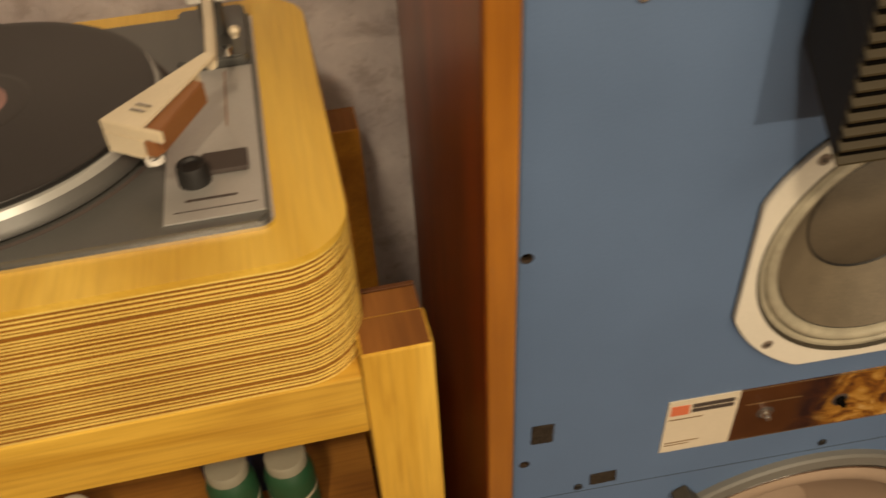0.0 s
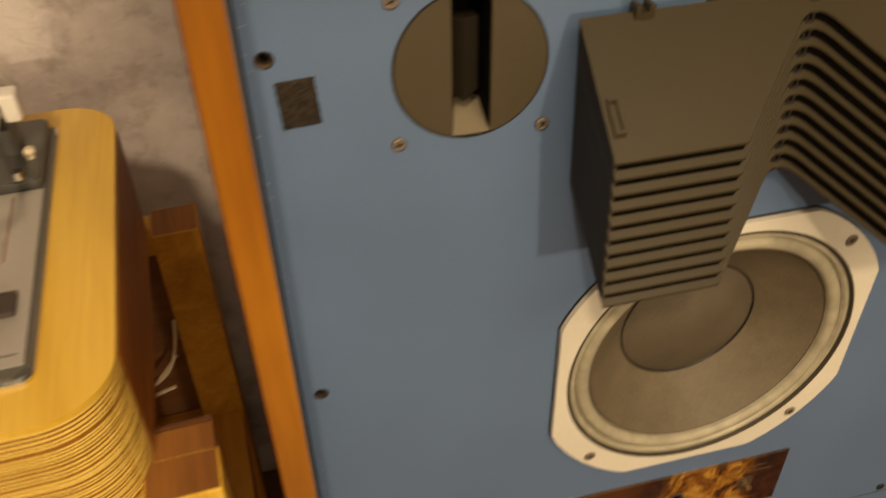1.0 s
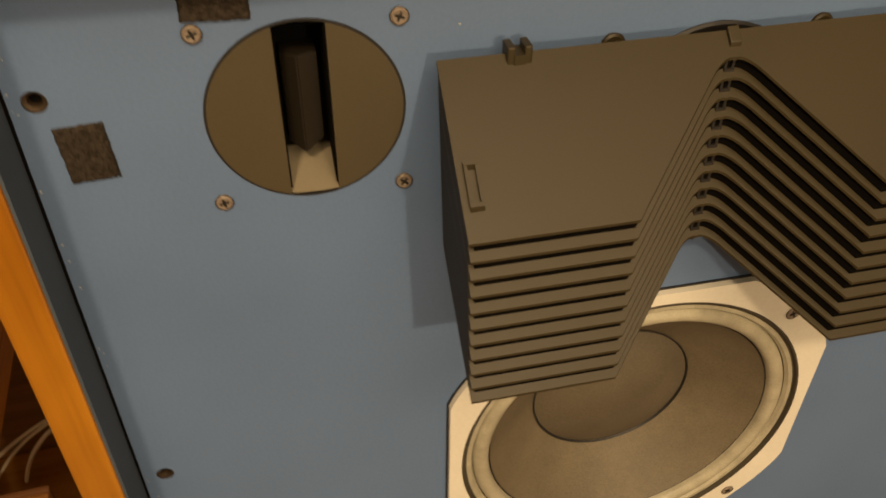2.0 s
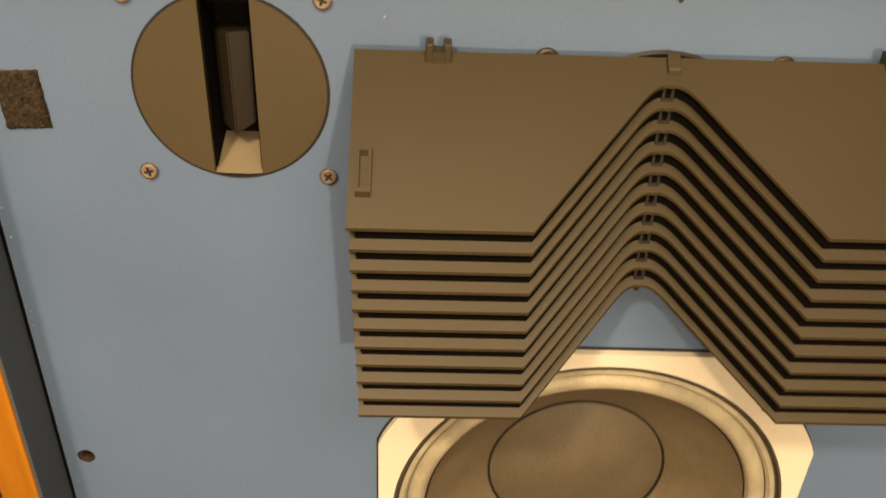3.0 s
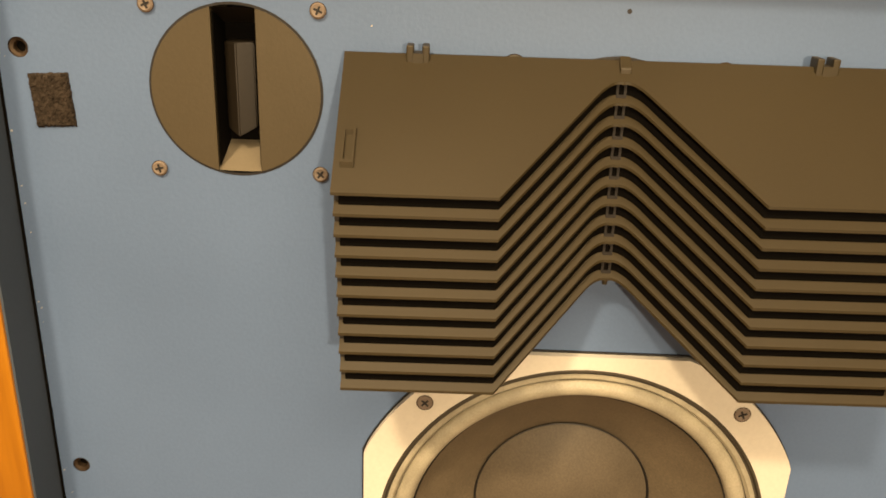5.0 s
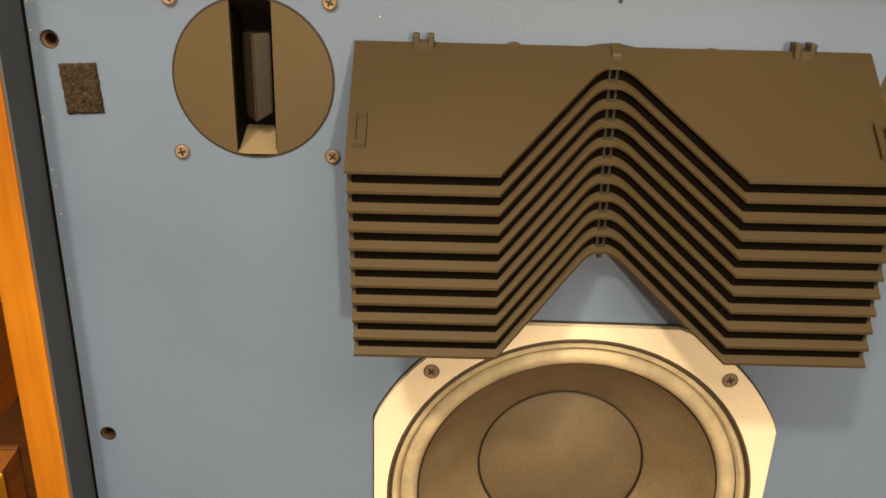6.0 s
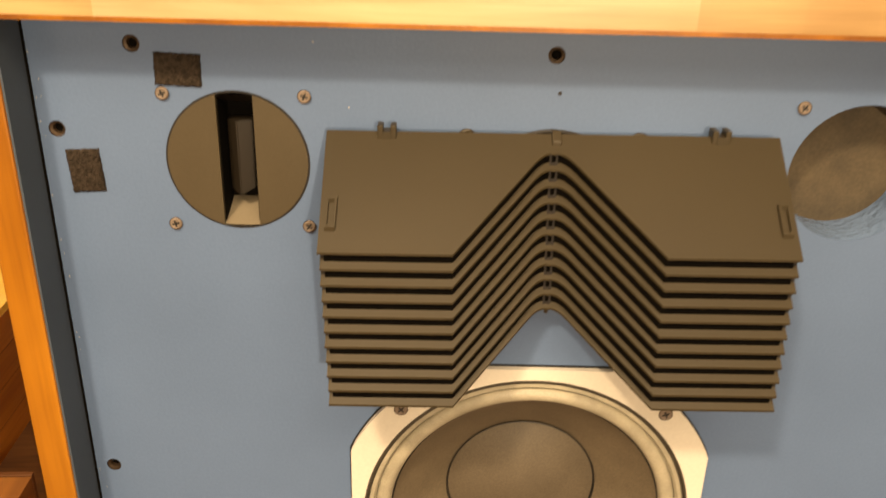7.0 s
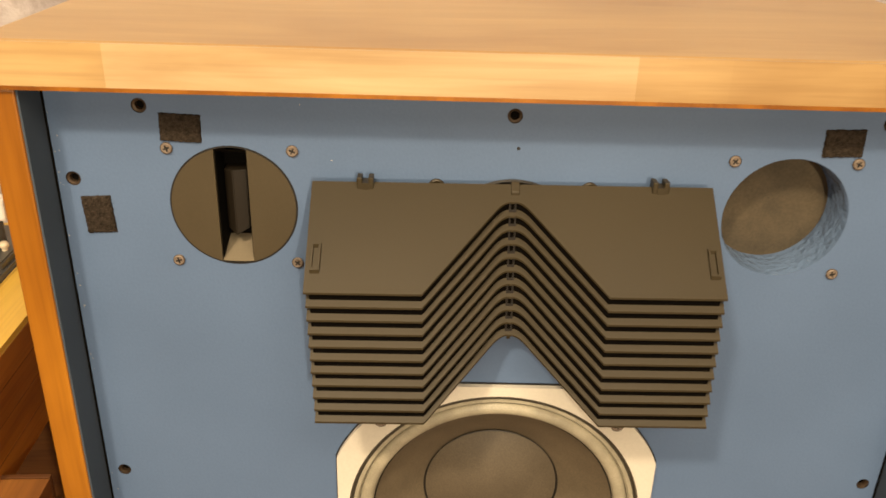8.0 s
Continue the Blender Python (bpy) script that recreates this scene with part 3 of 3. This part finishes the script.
def control_plate(parent):
    """The long foil plate with a white card end and three control shafts."""
    z0, z1 = 0.4695, 0.5405
    foil = part("control_plate", box(-0.0955, 0.108, -0.0012, 0.0, z0, z1), FOIL, parent, "brown and gold foil control plate")
    part("plate_border", join(box(-0.0955, 0.108, -0.0015, -0.0012, z0, z0 + 0.0008), box(-0.0955, 0.108, -0.0015, -0.0012, z1 - 0.0008, z1)), BRASS, foil)
    for x, mat in ((-0.067, STEEL), (0.004, DEEP), (0.072, BRASS)):
        collar = part("control_collar", lathe([(0.0032, 0.0014), (0.0075, 0.0016), (0.0082, 0.001)], 24, facing(x, z0 + 0.0345)), INK, foil, smooth=True)
        part("control_shaft", lathe([(0, 0.009), (0.0024, 0.009), (0.003, 0.008), (0.003, 0.004), (0.0048, 0.0035), (0.0052, 0.001)], 16, facing(x, z0 + 0.0345)), mat, collar, smooth=True)
    for x0, x1, z in ((-0.087, -0.036, 0.049), (0.050, 0.094, 0.050), (0.056, 0.088, 0.057)):
        part("scale_bar", box(x0, x1, -0.0015, -0.0012, z0 + z, z0 + z + 0.0013), BRASS, foil)
    card = part("name_card", box(-0.160, -0.0955, -0.0012, 0.0, z0, z1), WHITE, foil, "off-white card with a red square and dark bars")
    part("print_mark", box(-0.157, -0.1405, -0.0016, -0.0012, z1 - 0.0190, z1 - 0.0065), ORANGE, card)
    for k in range(2):
        part("print_bar", box(-0.138, -0.100, -0.0016, -0.0012, z1 - 0.0115 - 0.0062 * k, z1 - 0.0066 - 0.0062 * k), INK, card)
    for x1, z, tall in ((-0.127, 0.0455, 0.0012), (-0.126, 0.0125, 0.0012), (-0.134, 0.0090, 0.0010)):
        part("print_bar", box(-0.157, x1, -0.0015, -0.0012, z0 + z, z0 + z + tall), BRASS, card)


def loudspeaker():
    sp = thing("loudspeaker", pose(0, 0, 0), "tall studio loudspeaker with blue baffle and walnut cabinet, grille removed", "loudspeaker")
    holes = [circle(*TWEET, 0.0424), circle(*PLUG, 0.0424), circle(*HORN, 0.0480), circle(*MID, 0.117, 96), circle(*WOOF, 0.186, 96)] + [circle(x, z, 0.00495, 20) for x, z in SOCKETS]
    part("baffle", pierced([(-0.3045, 0.028), (0.3045, 0.028), (0.3045, INTOP - 0.001), (-0.3045, INTOP - 0.001)], holes, 0.0, 0.019), BLUE, sp, "blue painted baffle board")
    part("side_panel", box(-HALF, -INNER, FRONT, BACK, 0.0, INTOP, 0.0015), WALNUT_Z, sp)
    part("side_panel", box(INNER, HALF, FRONT, BACK, 0.0, INTOP, 0.0015), WALNUT_Z, sp)
    part("top_panel", box(-HALF, HALF, FRONT - 0.001, BACK, INTOP + 0.0003, TOP, 0.0022), WALNUT_X, sp, "honey-toned walnut top panel with worn front edge")
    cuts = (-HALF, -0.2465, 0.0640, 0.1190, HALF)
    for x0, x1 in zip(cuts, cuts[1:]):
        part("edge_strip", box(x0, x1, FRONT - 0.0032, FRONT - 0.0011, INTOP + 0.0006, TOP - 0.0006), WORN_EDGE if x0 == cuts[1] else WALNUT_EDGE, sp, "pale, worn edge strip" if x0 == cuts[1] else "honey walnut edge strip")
    part("edge_line", box(-HALF, HALF, FRONT - 0.0034, FRONT - 0.0030, INTOP + 0.0007, INTOP + 0.0032), WALNUT_Z, sp, "darker lower arris of the top panel")
    for x in (-HALF - 0.0008, HALF):
        part("side_veneer", box(x, x + 0.0008, FRONT + 0.004, BACK - 0.002, 0.004, INTOP - 0.002), RED_WALNUT, sp, "red-brown walnut veneer")
    part("bottom_panel", box(-INNER, INNER, FRONT, BACK, 0.0, 0.027, 0.0015), WALNUT_X, sp)
    part("back_panel", box(-INNER, INNER, BACK - 0.018, BACK - 0.001, 0.027, INTOP), BLACK, sp)
    for sx in (-1, 1):
        part("rebate_strip", box(min(sx * INNER, sx * 0.3012), max(sx * INNER, sx * 0.3012), FRONT + 0.0015, -0.0005, 0.028, INTOP - 0.0005), DARK_BLUE, sp, "dark painted inner edge")
        part("joint_gap", box(min(sx * 0.3014, sx * 0.3000), max(sx * 0.3014, sx * 0.3000), -0.0012, 0.0004, 0.03, INTOP - 0.002), DEEP, sp)
    part("panel_seam", box(-0.303, 0.303, -0.0004, 0.0002, 0.4290, 0.4297), DARK_BLUE, sp)
    slot_tweeter(sp)
    # covered spare opening
    px, pz = PLUG
    part("opening_wall", lathe([(0.0425, -0.0005), (0.0415, -0.002), (0.0415, -0.034)], 64, facing(px, pz)), GLOSS_BLUE, sp, "glossy blue wall of the spare opening", True)
    part("hole_cover", lathe([(0, -0.031), (0.0424, -0.031), (0.0424, -0.033)], 48, facing(px, pz)), HOLE_CAP, sp, "brown cover deep in the spare opening")
    for sx in (-1, 1):
        for sz in (-1, 1):
            screw(sp, px + sx * 0.0405, pz + sz * 0.0400)
    # horn mouth behind the lens
    hx, hz = HORN
    part("horn_mouth", lathe([(0.0483, 0.0008), (0.047, 0.002), (0.044, 0.001), (0.036, -0.03), (0.02, -0.08), (0, -0.08)], 48, facing(hx, hz)), BLACK, sp, smooth=True)
    for sx in (-1, 1):
        screw(sp, hx + sx * 0.0505, hz + 0.0420, -0.001, 0.0052, LENS)
    driver_mid(sp)
    driver_woofer(sp)
    acoustic_lens(sp)
    control_plate(sp)
    for x, z in SOCKETS:
        insert(sp, x, z)
    for x, z in ((0.005, 0.4395), (-0.233, 0.4375), (0.236, 0.4375)):
        screw(sp, x, z, -0.0008, 0.004, BLACK)
    part("pin_hole", lathe([(0, 0.0003), (0.0012, 0.0003)], 10, facing(0.001, 0.996)), BLACK, sp)
    flecks = bmesh.new()
    rng = random.Random(5)
    for k in range(34):
        x, z = (rng.uniform(-0.2995, -0.2955), rng.uniform(0.45, 1.02)) if k < 26 else (rng.uniform(-0.29, 0.29), rng.uniform(0.84, 1.025))
        r = rng.uniform(0.0002, 0.0005)
        if min(math.hypot(x - c[0], z - c[1]) for c in (TWEET, PLUG)) < 0.046:
            continue
        flecks.faces.new([flecks.verts.new((x + r * rng.uniform(0.6, 1.3) * math.cos(a), -0.0002, z + r * math.sin(a))) for a in (0.3, 1.4, 2.5, 3.6, 4.7, 5.7)])
    tagged(part("paint_fleck", flecks, WHITE, sp), kind="stuff")
    hook_pad(sp, -0.2163, 1.0043, 0.0267, 0.0188, 2)
    hook_pad(sp, 0.2112, 1.0048, 0.0265, 0.0188, -2)
    hook_pad(sp, -0.2763, 0.9430, 0.0200, 0.0268, -3)
    hook_pad(sp, -0.2698, 0.5265, 0.0195, 0.0245, 1)
    hook_pad(sp, -0.2100, 0.4460, 0.025, 0.0155, -2)


loudspeaker()

# ---- the rack, turntable and small things ----
RACK = pose(-0.4505, -0.001, 0, 0, 0, 2.8)


def rack():
    r = thing("hifi_rack", RACK, "honey-coloured wooden rack with square posts and open shelves", "rack")
    for u0, u1, v0, v1 in ((0.039, 0.0895, -0.034, 0.002), (-0.478, -0.427, -0.034, 0.002), (0.039, 0.0885, 0.365, 0.415), (-0.478, -0.427, 0.365, 0.415)):
        top = 0.6925 if v0 < 0 else 0.614
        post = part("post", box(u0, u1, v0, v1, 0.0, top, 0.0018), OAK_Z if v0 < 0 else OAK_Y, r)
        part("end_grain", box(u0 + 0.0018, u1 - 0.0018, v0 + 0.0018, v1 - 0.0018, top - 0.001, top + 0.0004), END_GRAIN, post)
    part("front_rail", box(-0.426, 0.0382, -0.037, -0.004, 0.616, 0.6755, 0.0015), OAK_X, r)
    part("back_rail", box(-0.426, 0.0382, 0.385, 0.41, 0.575, 0.612, 0.0015), OAK_X, r)
    for u0, u1 in ((0.039, 0.0875), (-0.476, -0.427)):
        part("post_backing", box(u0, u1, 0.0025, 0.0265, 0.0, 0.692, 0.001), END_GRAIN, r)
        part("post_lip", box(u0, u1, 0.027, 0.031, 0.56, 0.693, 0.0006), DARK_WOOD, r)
    for z in (0.325, 0.08):
        part("shelf", box(-0.426, 0.038, -0.020, 0.384, z - 0.02, z, 0.0015), SHELF, r)
        part("shelf_rail", box(0.046, 0.086, 0.021, 0.364, z - 0.03, z, 0.0015), OAK_Y, r)
        part("shelf_rail", box(-0.471, -0.432, 0.021, 0.364, z - 0.03, z, 0.0015), OAK_Y, r)
    # back board in dark wood to give the shade inside the open rack
    part("back_board", box(-0.426, 0.038, 0.386, 0.396, 0.085, 0.600), DARK_WOOD, r)


def turntable():
    t = thing("turntable", RACK, "grey turntable deck in a layered plywood plinth", "turntable")
    count, z0, z1 = 65, 0.676, 0.783
    pitch = (z1 - z0) / count
    layers = {}
    weights = [random.uniform(0.7, 1.25) if i % 2 == 0 else random.uniform(0.8, 1.5) * (2.2 if i % 16 == 7 else 1.0) for i in range(count)]
    z = z0
    for i in range(count):
        key = i % 2
        tall = (z1 - z0) * weights[i] / sum(weights)
        m = pose(random.uniform(-0.0004, 0.0004), random.uniform(-0.0004, 0.0004), z) @ Matrix.Diagonal((1, 1, tall / pitch, 1))
        z += tall
        if key not in layers:
            inset = 0.0 if key == 0 else 0.00035
            bm = prism(rounded(-0.433 + inset, 0.0465 - inset, -0.036 + inset, 0.336 - inset, 0.046, 10), 0, pitch)
            layers[key] = part("ply_layer", bm, PLY_LIGHT if key == 0 else PLY_DARK, t)
            layers[key].matrix_basis = m
        else:
            again(layers[key], m)
    part("plinth_top", prism(rounded(-0.433, 0.0465, -0.036, 0.336, 0.046, 14), z1 + 0.0001, 0.788, 0.0012), PLY_TOP, t, "honey birch plywood top face")
    # right face carries its shade as a darker wood colour
    part("side_veneer", box(0.0471, 0.0477, 0.012, 0.289, z0 + 0.0005, z1 - 0.0005), SHADED_PLY, t, "smooth sanded side of the plinth, shade in its colour")
    for z, tall in ((0.7005, 0.0007), (0.7290, 0.0005), (0.7560, 0.0008)):
        part("ply_joint", box(0.0476, 0.0479, 0.012, 0.289, z, z + tall), DARK_WOOD, t)
    part("deck_plate", prism(rounded(-0.385, 0.0, 0.0, 0.299, 0.008, 6), 0.7885, 0.795, 0.0022), DECK, t, "grey enamelled deck plate")
    part("deck_trim", prism(rounded(-0.3868, 0.0018, -0.0024, 0.3008, 0.009, 6), 0.7882, 0.7908), STEEL, t)
    part("control_panel", box(-0.0645, -0.0025, 0.0075, 0.196, 0.7952, 0.7966, 0.0004), SILVER, t, "brushed aluminium control panel")
    # speed lever
    part("selector_knob", lathe([(0, 0.0115), (0.0055, 0.0118), (0.0075, 0.0135), (0.0092, 0.0135), (0.0100, 0.0120), (0.0106, 0.0)], 32, pose(-0.045, 0.049, 0.7966)), BLACK, t, smooth=True)
    part("lever", box(-0.040, -0.0105, 0.052, 0.074, 0.7967, 0.8005, 0.0008), INK, t)
    part("print_bar", box(-0.051, -0.019, 0.0265, 0.0288, 0.7967, 0.797), INK, t)
    part("print_bar", box(-0.058, -0.007, 0.0165, 0.0172, 0.7967, 0.797), INK, t)
    part("speed_line", box(-0.0235, -0.0225, 0.11, 0.19, 0.7967, 0.797), BROWN, t)
    # platter
    cu, cv, slim = -0.2019, 0.151, Matrix.Diagonal((0.88, 0.88, 1, 1))
    part("platter", lathe([(0, 0.7955), (0.1562, 0.7955), (0.1588, 0.7972), (0.1590, 0.7990), (0.1572, 0.8030), (0.1535, 0.8095), (0.1525, 0.8128), (0.150, 0.8134), (0, 0.8134)], 128, pose(cu, cv, 0) @ slim), PLATTER, t, "bright aluminium platter rim", True)
    part("platter_edge", lathe([(0.1506, 0.8137), (0.1530, 0.8131), (0.1548, 0.8083)], 128, pose(cu, cv, 0) @ slim), RIM, t, "bright bevelled platter edge", True)
    part("platter_mat", lathe([(0.1488, 0.8135), (0.1488, 0.8165), (0, 0.8165)], 96, pose(cu, cv, 0) @ slim), RUBBER, t)
    part("platter_well", lathe([(0.1615, 0.7951), (0.163, 0.7962), (0.1655, 0.7951)], 128, pose(cu, cv, 0) @ slim), INK, t)
    # arm base block, pivot and arm
    part("arm_base", prism(rounded(-0.058, -0.003, 0.201, 0.296, 0.006, 4), 0.7951, 0.803, 0.0015), DECK, t)
    part("base_knob", lathe([(0, 0.0095), (0.003, 0.009), (0.0047, 0.0065), (0.0045, 0.004), (0.003, 0.002), (0.003, 0.0)], 20, pose(-0.0115, 0.233, 0.803)), CREAM, t, smooth=True)
    part("base_knob", lathe([(0, 0.006), (0.004, 0.006), (0.005, 0.0)], 20, pose(-0.0185, 0.206, 0.803)), STEEL, t, smooth=True)
    part("arm_pillar", lathe([(0, 0.036), (0.009, 0.036), (0.010, 0.03), (0.010, 0.0)], 24, pose(-0.027, 0.250, 0.803)), DECK, t, smooth=True)
    pivot = Vector((-0.027, 0.236, 0.840))
    yoke = box(-0.0175, 0.0175, -0.010, 0.010, -0.013, 0.010, 0.004, 3)
    slot = box(-0.0052, 0.0052, -0.0125, 0.004, -0.017, 0.004, 0.001)
    yoke.transform(pose(-0.027, 0.252, 0.842))
    slot.transform(pose(-0.027, 0.252, 0.842))
    block = part("arm_housing", yoke, HOUSING, t, "polished arm housing, its glare coloured white", True)
    part("housing_slot", slot, BLACK, block)
    elbow = Vector((-0.0245, 0.119, 0.840))
    arm = part("tonearm", join(tube([pivot + Vector((0, 0.012, 0)), pivot, (pivot + elbow) / 2 + Vector((0.0015, 0, 0)), elbow + Vector((0.0, 0.02, 0)), elbow], 0.0042)), CREAM, t, "pale metal tonearm tube", True)
    part("counterweight", lathe([(0, 0.0), (0.012, 0.0), (0.013, 0.002), (0.013, 0.02), (0, 0.022)], 32, pose(*(pivot + Vector((0, 0.050, 0))), 90)), STEEL, arm, smooth=True)
    # angular headshell, open at its side
    tip = Vector((-0.0738, 0.0510, 0.836))
    way = (tip - elbow).normalized()
    side = Vector((-way.y, way.x, 0)).normalized()
    def shell(a0, a1, s0, s1, h0, h1, taper=1.0):
        bm = bmesh.new()
        vs = []
        for a, k in ((a0, taper), (a1, 1.0)):
            for s, h in ((s0 * k, h0), (s1 * k, h0), (s1 * k, h1), (s0 * k, h1)):
                p = elbow + way * a + side * s + Vector((0, 0, h))
                vs.append(bm.verts.new(p))
        for q in ((0, 1, 2, 3), (4, 5, 6, 7), (0, 1, 5, 4), (1, 2, 6, 5), (2, 3, 7, 6), (3, 0, 4, 7)):
            bm.faces.new([vs[i] for i in q])
        bmesh.ops.bevel(bm, geom=bm.edges[:], offset=0.0008, segments=2, affect="EDGES")
        return bm
    L = (tip - elbow).length
    head = part("headshell", join(shell(-0.004, L, -0.0235, 0.0085, 0.004, 0.0065, 0.3), shell(L - 0.002, L + 0.001, -0.0235, 0.0235, -0.0015, 0.0066), shell(L - 0.002, L + 0.001, -0.0235, 0.0085, -0.017, -0.0014)), CREAM, arm, "cream angular headshell")
    part("headshell_side", shell(0.024, L - 0.0025, 0.0055, 0.0188, -0.012, 0.0035, 0.6), BROWN, head, "brown side plate")
    part("headshell_side", shell(0.006, L - 0.0025, -0.0228, -0.0205, -0.014, 0.0039, 0.35), CREAM, head)
    part("finger_lift", shell(L - 0.003, L + 0.002, 0.0088, 0.0165, -0.0125, -0.0018), BROWN, head)
    part("stylus_guard", lathe([(0.004, 0.0), (0.0058, 0.001), (0.0058, 0.0035), (0.004, 0.004)], 20, pose(*(elbow + way * (L + 0.001) + side * 0.013 + Vector((0, 0, -0.017))))), HOUSING, head, smooth=True)
    part("cartridge", shell(L - 0.034, L - 0.006, -0.012, 0.004, -0.015, 0.003), BROWN, head)
    for k in (0.014, 0.020):
        part("shell_screw", shell(L - k - 0.0012, L - k + 0.0012, -0.0105, 0.0015, 0.0066, 0.0086), STEEL, head, "bright mounting screw")
    rec = thing("vinyl_record", RACK @ pose(cu, cv, 0.8166), "black vinyl record with a dull pink label on the platter", "record")
    prof = [(0.0036, 0.0018), (0.050, 0.0018)]
    for i in range(40):
        r0 = 0.054 + 0.0915 * i / 40
        prof += [(r0, 0.00165), (r0 + 0.0011, 0.00135)]
    prof += [(0.1480, 0.0019), (0.1501, 0.0014), (0.1505, 0.0007), (0.1501, 0.0), (0.0036, 0.0)]
    part("disc", lathe(prof, 128, slim), VINYL, rec, smooth=True)
    part("label", lathe([(0.0036, 0.0019), (0.0315, 0.0019), (0.032, 0.00175)], 64), PAPER_PINK, rec, "pink paper label")
    part("label_ring", lathe([(0.0185, 0.00195), (0.0245, 0.00195)], 64), INK, rec)
    part("spindle", lathe([(0.0035, 0.80), (0.0035, 0.826), (0, 0.829)], 16, pose(cu, cv, 0)), STEEL, t, smooth=True)


def bottle(m, label):
    b = thing("bottle", m, label, "bottle", "bottles on the rack shelf")
    glass, n, bs = material("clear_bottle_plastic", 0.15)
    bs.inputs["Base Color"].default_value = (0.3, 0.32, 0.24, 1)
    bs.inputs["Transmission Weight"].default_value = 0.6
    part("body", lathe([(0, 0), (0.022, 0), (0.024, 0.003), (0.024, 0.09), (0.0215, 0.1), (0.0175, 0.106), (0.0175, 0.112)], 40), glass, b, smooth=True)
    part("label", lathe([(0.0243, 0.02), (0.0243, 0.0925), (0.0224, 0.101), (0.0188, 0.1066)], 40), GREEN, b, "green paper label", True)
    part("label_band", lathe([(0.0245, 0.070), (0.0245, 0.0735)], 40), WHITE, b, smooth=True)
    cap = [(0.0195, 0.1075), (0.02, 0.108)]
    part("cap", lathe(cap + [(0.02, 0.1185), (0.0188, 0.1205), (0, 0.1205)], 40), CAP_WHITE, b, "white ribbed screw cap", True)
    return b


rack()
turntable()
first = bottle(RACK @ pose(-0.043, 0.088, 0.325), "clear bottle with white cap and green label on the shelf")
copy_thing(first, RACK @ pose(-0.099, 0.090, 0.325))


def cable(points, radius):
    c = part("cable", tube(points, radius), CABLE, None, smooth=True)
    c.matrix_basis = RACK
    return tagged(c, "thin off-white cable beside the rear post over the rack's shelf", "cable", "cables on the rack")


cable([(-0.16, 0.33, 0.332), (-0.10, 0.345, 0.352), (-0.055, 0.350, 0.388), (-0.01, 0.352, 0.412), (0.03, 0.352, 0.43), (0.038, 0.36, 0.5)], 0.002)
cable([(-0.10, 0.33, 0.328), (-0.09, 0.345, 0.335), (-0.065, 0.350, 0.368), (-0.035, 0.352, 0.392), (0.0, 0.354, 0.410), (0.03, 0.356, 0.45)], 0.002)
cable([(-0.06, 0.34, 0.328), (-0.05, 0.34, 0.36), (-0.03, 0.345, 0.385), (-0.012, 0.35, 0.40), (0.02, 0.352, 0.405)], 0.0025)


def small_carton(m):
    b = thing("small_carton", m, "small navy cardboard carton on the rack shelf", "box")
    part("body", box(-0.05, 0.05, -0.03, 0.03, 0.0, 0.105, 0.0015), BLUE_BOX, b)
    part("lid_flap", box(-0.0495, 0.0495, -0.0295, 0.0, 0.1052, 0.1062), BLUE_BOX, b)
    return b


small_carton(RACK @ pose(-0.085, 0.165, 0.325))


def small_jar(m):
    b = thing("small_jar", m, "small dark jar with white lid on the shelf", "jar")
    part("body", lathe([(0, 0), (0.02, 0), (0.0225, 0.003), (0.0225, 0.045), (0.018, 0.052)], 32), BLACK, b, smooth=True)
    part("lid", lathe([(0.0205, 0.050), (0.0205, 0.062), (0.019, 0.064), (0, 0.064)], 32), WHITE, b, "white lid", True)
    return b


small_jar(RACK @ pose(-0.262, 0.115, 0.325))
